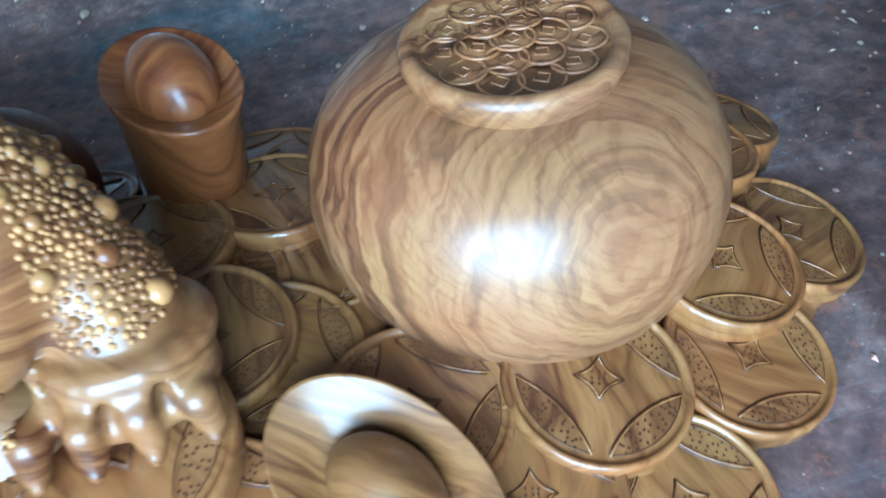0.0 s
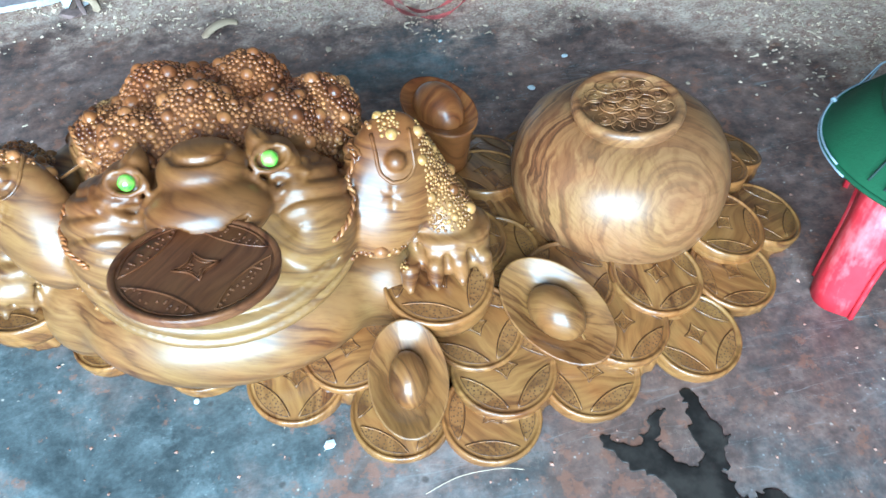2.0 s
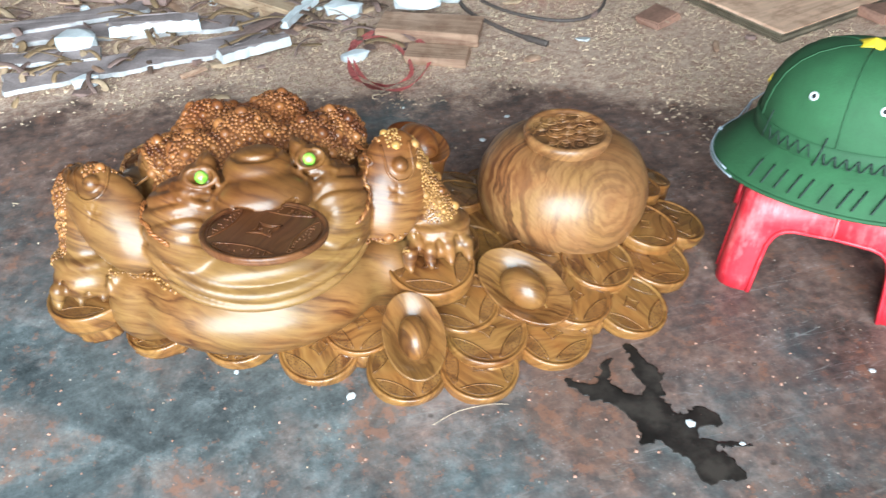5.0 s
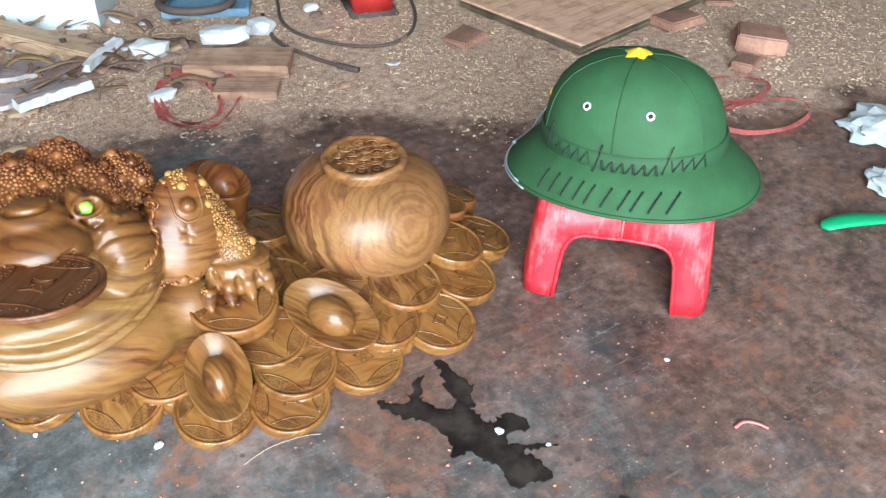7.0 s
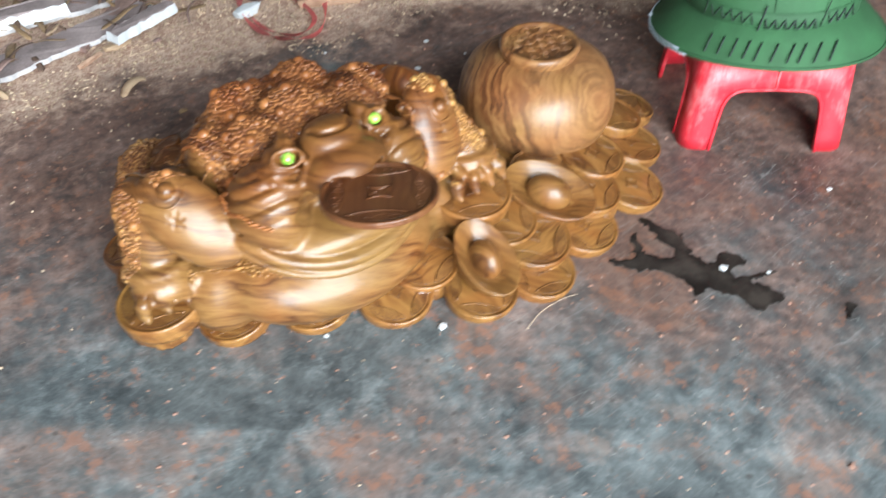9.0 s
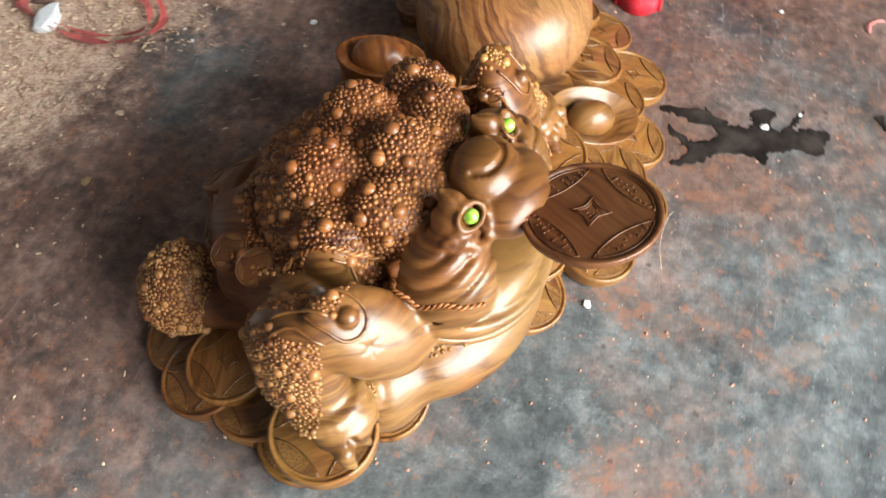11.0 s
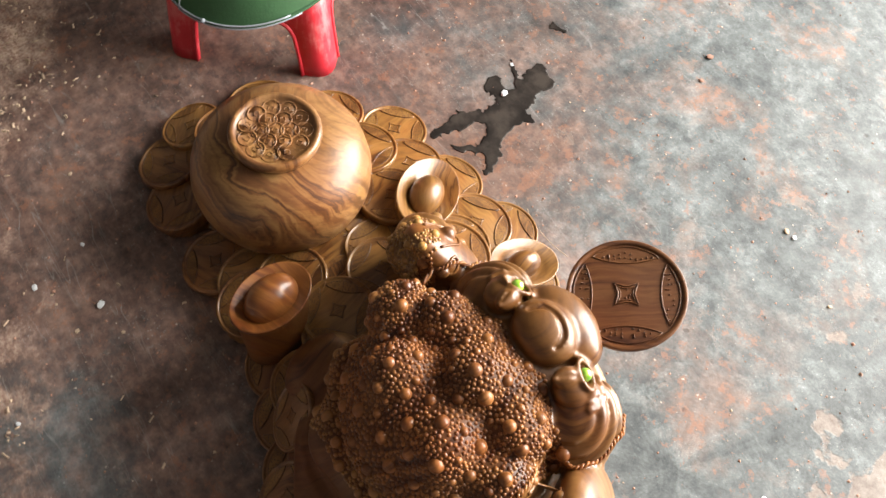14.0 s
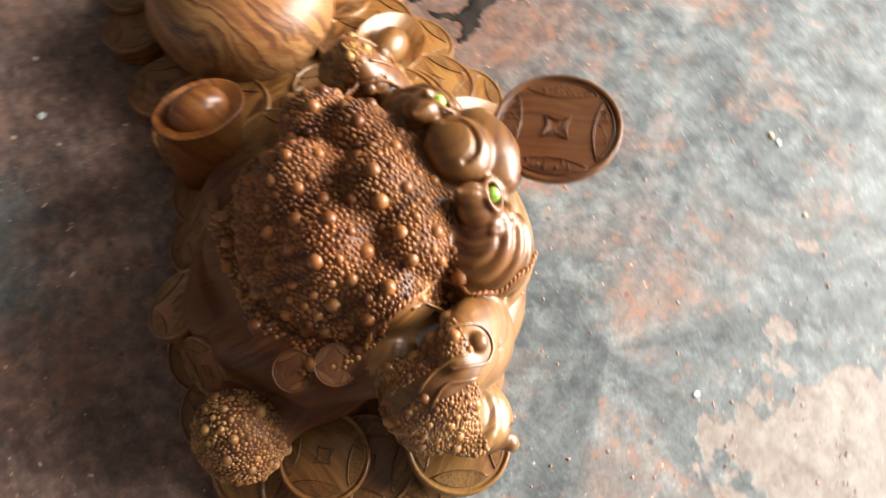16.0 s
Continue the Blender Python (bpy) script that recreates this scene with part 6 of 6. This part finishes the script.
def red_tool():
    ob = base("red_power_tool", pose(0.925, 1.035, 0, 0, 0, -12), "red painted power tool body on the floor", "tool")
    part("body", box_bm(0.085, 0.11, 0.075, 0.006, 0.003, 6), RED_PAINT, ob)
    foot = part("foot_plate", box_bm(0.105, 0.13, 0.010, 0.003), RUBBER, ob, "black foot plate")
    foot.matrix_basis = Matrix.Translation((0, 0, -0.002))
    head = part("motor_head", lathe([(0.020, 0), (0.028, 0.004), (0.028, 0.05), (0.022, 0.058)], 20), RED_PAINT, ob)
    head.matrix_basis = pose(-0.062, 0.0, 0.030, 0, 0, 0)


red_tool()
bm = bmesh.new()
tube_into(bm, spline([(1.02, 1.02, 0.006), (0.985, 0.93, 0.006), (0.93, 0.850, 0.006), (0.860, 0.822, 0.006), (0.790, 0.86, 0.006), (0.735, 0.94, 0.006), (0.725, 1.03, 0.006), (0.76, 1.16, 0.006), (0.80, 1.35, 0.006)], 8), 0.0034, 8)
placed("power_cable", bm, RUBBER, Matrix(), "black power cable looped on the sawdust", "cable", "cables", True)
bm = bmesh.new()
tube_into(bm, spline([(0.70, 1.08, 0.006), (0.680, 0.95, 0.006), (0.698, 0.87, 0.006), (0.735, 0.79, 0.006), (0.770, 0.742, 0.005)], 8), [0.0038] * 26 + [0.0065] * 7, 8)
placed("power_cable", bm, RUBBER, Matrix(), "black cable end with a worn rubber sleeve", "cable", "cables", True)


def plywood():
    ob = base("plywood_board", pose(1.345, 0.832, 0, 0, 0, 15), "thick warped plywood board lying on the sawdust", "board")
    for i in range(5):
        face = i == 4
        bm = box_bm(0.42 - 0.004 * (i % 2), 0.34 - 0.004 * (i % 2), 0.0048, 0.0010, 0.004, 40 + i)
        ply = part("ply", bm, PLY if face else PLY_EDGE, ob, smooth=False)
        ply.matrix_basis = Matrix.Translation((0, 0, 0.0049 * i))


plywood()
for i, (x, y, a, sx, sy, sz) in enumerate(((1.53, 0.485, -35, 0.10, 0.07, 0.035), (1.435, 0.425, 20, 0.06, 0.04, 0.02), (1.46, 0.66, 10, 0.12, 0.06, 0.02), (1.02, 0.78, 25, 0.09, 0.06, 0.014), (1.62, 0.70, -20, 0.07, 0.03, 0.012))):
    placed("brick_piece", box_bm(sx, sy, sz, 0.003, 0.010, 60 + i), BRICK, pose(x, y, 0, 0, 4, a), "broken reddish brick piece on the dusty floor", "brick", "brick pieces")


def tape_loop(points, width):
    """A flat ribbon standing on edge in places."""
    pts = spline(points, 8, True)
    bm = bmesh.new()
    a, b = [], []
    for i, p in enumerate(pts):
        lean = 0.35 + 0.35 * math.sin(i * 0.35)
        d = (pts[(i + 1) % len(pts)] - pts[i - 1]).normalized()
        s = d.cross(Vector((0, 0, 1)))
        off = (s * (1 - lean) + Vector((0, 0, 1)) * lean) * width * 0.5
        a.append(bm.verts.new(p - off + Vector((0, 0, width * 0.5))))
        b.append(bm.verts.new(p + off + Vector((0, 0, width * 0.5 + 0.001))))
    for i in range(len(pts)):
        j = (i + 1) % len(pts)
        bm.faces.new((a[i], a[j], b[j], b[i]))
    bmesh.ops.solidify(bm, geom=list(bm.faces), thickness=0.0008)
    return bm


placed("plastic_tape", tape_loop([(0.425, 0.835, 0.002), (0.402, 0.770, 0.002), (0.400, 0.705, 0.002), (0.420, 0.668, 0.002), (0.460, 0.648, 0.002), (0.508, 0.685, 0.002), (0.546, 0.755, 0.002), (0.538, 0.830, 0.006), (0.485, 0.872, 0.010)], 0.013), RED_TAPE, Matrix(), "loop of red plastic strapping tape on the floor", "tape", "red tapes", True)
placed("plastic_tape", tape_loop([(0.428, 0.850, 0.004), (0.412, 0.770, 0.004), (0.412, 0.710, 0.004), (0.440, 0.664, 0.006), (0.490, 0.690, 0.006), (0.504, 0.765, 0.006), (0.480, 0.835, 0.014)], 0.009), RED_TAPE, Matrix(), "loop of red plastic strapping tape on the floor", "tape", "red tapes", True)
placed("plastic_tape", tape_loop([(1.24, 0.400, 0.002), (1.340, 0.385, 0.014), (1.400, 0.335, 0.010), (1.335, 0.305, 0.004), (1.26, 0.34, 0.004)], 0.012), RED_TAPE, Matrix(), "tangled red plastic strapping tape on the floor", "tape", "red tapes", True)
placed("plastic_tape", tape_loop([(1.22, 0.300, 0.002), (1.330, 0.290, 0.010), (1.400, 0.265, 0.010), (1.392, 0.225, 0.004), (1.32, 0.205, 0.002), (1.24, 0.228, 0.002)], 0.010), RED_TAPE, Matrix(), "tangled red plastic strapping tape on the floor", "tape", "red tapes", True)
bm = bmesh.new()
tube_into(bm, spline([(-0.09, 0, 0.006), (-0.05, 0.006, 0.012), (0.02, 0.004, 0.014), (0.10, -0.006, 0.010), (0.16, -0.01, 0.008)], 5), [0.003] + [0.012 + 0.004 * math.sin(i * 0.4) for i in range(19)] + [0.006], 8, 0.35)
placed("green_strip", bm, GREEN_PLASTIC, pose(1.225, -0.068, 0, 0, 0, -25), "green plastic strip lying on the concrete", "strip", "", True)
for i, (x, y, s_) in enumerate(((1.455, 0.135, 0.11), (1.325, 0.000, 0.075))):
    bm = bmesh.new()
    bmesh.ops.create_icosphere(bm, subdivisions=3, radius=1)
    for v in bm.verts:
        k = 1 + 0.55 * noise.noise(v.co * 2.3 + Vector((i * 9, 0, 0))) + 0.25 * noise.noise(v.co * 6)
        v.co = Vector((v.co.x * k * s_ * 0.55, v.co.y * k * s_ * 0.45, max(0, (v.co.z * k * 0.3 + 0.25)) * s_ * 0.5))
    placed("crumpled_paper", bm, PAPER, pose(x, y, 0, 0, 0, 30 + 50 * i), "crumpled white paper on the concrete floor", "paper", "papers", False)
# a curled dry leaf at the edge of the sawdust
bm = bmesh.new()
tube_into(bm, spline([(-0.028, 0, 0.003), (-0.010, 0.004, 0.008), (0.012, 0.003, 0.009), (0.028, -0.004, 0.004)], 5), [0.002] + [0.009 - 0.0004 * abs(i - 7) for i in range(14)] + [0.002], 8, 0.3)
placed("dry_leaf", bm, PINE_PALE, pose(0.160, 0.708, 0, 0, 0, 32), "curled pale dry leaf on the dusty floor", "leaf", "", True)
# bits on the open floor
for x, y, s_, mat in ((0.540, -0.141, 0.011, FOAM), (0.577, -0.181, 0.006, FOAM), (0.214, 0.008, 0.010, FOAM), (0.103, 0.083, 0.006, FOAM), (0.773, -0.138, 0.007, FOAM), (0.537, 0.463, 0.010, FOAM), (0.520, 0.500, 0.006, CHIP),
                      (0.600, 0.520, 0.008, FOAM), (0.625, 0.448, 0.006, FOAM), (0.490, 0.455, 0.005, CHIP), (0.16, -0.33, 0.008, CHIP), (0.147, -0.332, 0.007, FOAM), (0.436, -0.440, 0.010, BRICK), (0.41, -0.40, 0.007, BRICK), (0.30, 0.62, 0.010, CHIP),
                      (0.19, 0.60, 0.014, STRAW), (-0.08, -0.06, 0.007, FOAM), (0.05, -0.30, 0.006, CHIP), (0.45, 0.60, 0.006, FOAM), (0.73, 0.42, 0.006, CHIP)):
    placed("floor_crumb", lump_bm(s_, s_ * 0.8, s_ * 0.35, int(x * 1000) % 17, 1), mat, pose(x, y, 0, 0, 0, x * 900), "small pale crumb lying on the concrete floor", "crumb", "floor crumbs")
bm = bmesh.new()
tube_into(bm, spline([(-0.018, 0, 0.002), (-0.006, 0.005, 0.004), (0.008, 0.002, 0.003), (0.018, -0.006, 0.002)], 5), 0.0024, 5, 0.35)
placed("red_scrap", bm, RED_TAPE, pose(0.785, -0.262, 0, 0, 0, -20), "short scrap of red plastic tape on the floor", "scrap", "", True)
bm = bmesh.new()
tube_into(bm, spline([(-0.045, -0.006, 0.002), (-0.015, 0.004, 0.004), (0.02, 0.006, 0.003), (0.04, 0.002, 0.002)], 5), 0.0004, 4)
placed("straw", bm, CHIP, pose(0.330, -0.056, 0, 0, 0, -4), "thin pale straw lying beside the carving", "straw", "", True)


# sawdust and shavings, uncountable
def shavings():
    rng = random.Random(21)
    verts_, faces_ = [], []
    n = 0
    while n < 60000:
        x, y = rng.uniform(-0.9, 2.4), rng.uniform(0.25, 2.2)
        drift = y + 0.25 * x + min(max(0.6 * x - 0.45, 0.0), 0.12) + 0.20 * noise.noise(Vector((x * 3, y * 3, 0)))
        keep = max(0.03 if x > 0.85 else 0.012, min(1.0, (drift - 0.69) / 0.12)) * (0.35 + 0.65 * (noise.noise(Vector((x * 7, y * 7, 4))) > -0.12))
        if y > 1.5:
            keep *= 0.4
        if rng.random() > keep:
            continue
        l, w, a = rng.uniform(0.0008, 0.0044) * rng.uniform(0.5, 1.3), rng.uniform(0.0005, 0.0017), rng.uniform(0, 6.28)
        c, s_ = math.cos(a), math.sin(a)
        z = rng.uniform(0.0006, 0.004)
        k = len(verts_)
        for u, v_, h in ((-l, -w, 0), (l, -w, 0), (l, w, 0.0008), (-l, w, 0.0008), (0, 0, rng.uniform(0.0008, 0.0025))):
            verts_.append((x + u * c - v_ * s_, y + u * s_ + v_ * c, z + h))
        faces_ += [(k, k + 1, k + 4), (k + 1, k + 2, k + 4), (k + 2, k + 3, k + 4), (k + 3, k, k + 4), (k + 3, k + 2, k + 1, k)]
        n += 1
    me_ = bpy.data.meshes.new("wood_shavings")
    me_.from_pydata(verts_, [], faces_)
    tagged(shown("wood_shavings", me_, CHIP, smooth=False), "pale wood shavings and sawdust strewn over the floor", "sawdust", kind="stuff")


shavings()


def grit(name, mat, count, lo, hi, seed, label):
    rng = random.Random(seed)
    verts_, faces_ = [], []
    n = 0
    while n < count:
        x, y = rng.uniform(-1.0, 2.0), rng.uniform(-0.9, 0.9)
        if noise.noise(Vector((x * 4 + seed, y * 4, 3))) + rng.uniform(-0.5, 0.35) < 0:
            continue
        r, a, k = rng.uniform(lo, hi) * rng.uniform(0.6, 1.4), rng.uniform(0, 6.28), len(verts_)
        for i in range(4):
            q = r * rng.uniform(0.6, 1.2)
            verts_.append((x + q * math.cos(a + i * 1.57), y + q * math.sin(a + i * 1.57), 0.0002))
        verts_.append((x, y, r * rng.uniform(0.5, 0.9)))
        faces_ += [(k, k + 1, k + 4), (k + 1, k + 2, k + 4), (k + 2, k + 3, k + 4), (k + 3, k, k + 4)]
        n += 1
    me_ = bpy.data.meshes.new(name)
    me_.from_pydata(verts_, [], faces_)
    tagged(shown(name, me_, mat, smooth=False), label, "grit", kind="stuff")


grit("pale_grit", CHIP, 900, 0.0005, 0.0015, 3, "pale grit and wood dust scattered over the concrete")
grit("red_grit", BRICK, 3600, 0.0006, 0.0024, 7, "red brick crumbs scattered over the concrete")
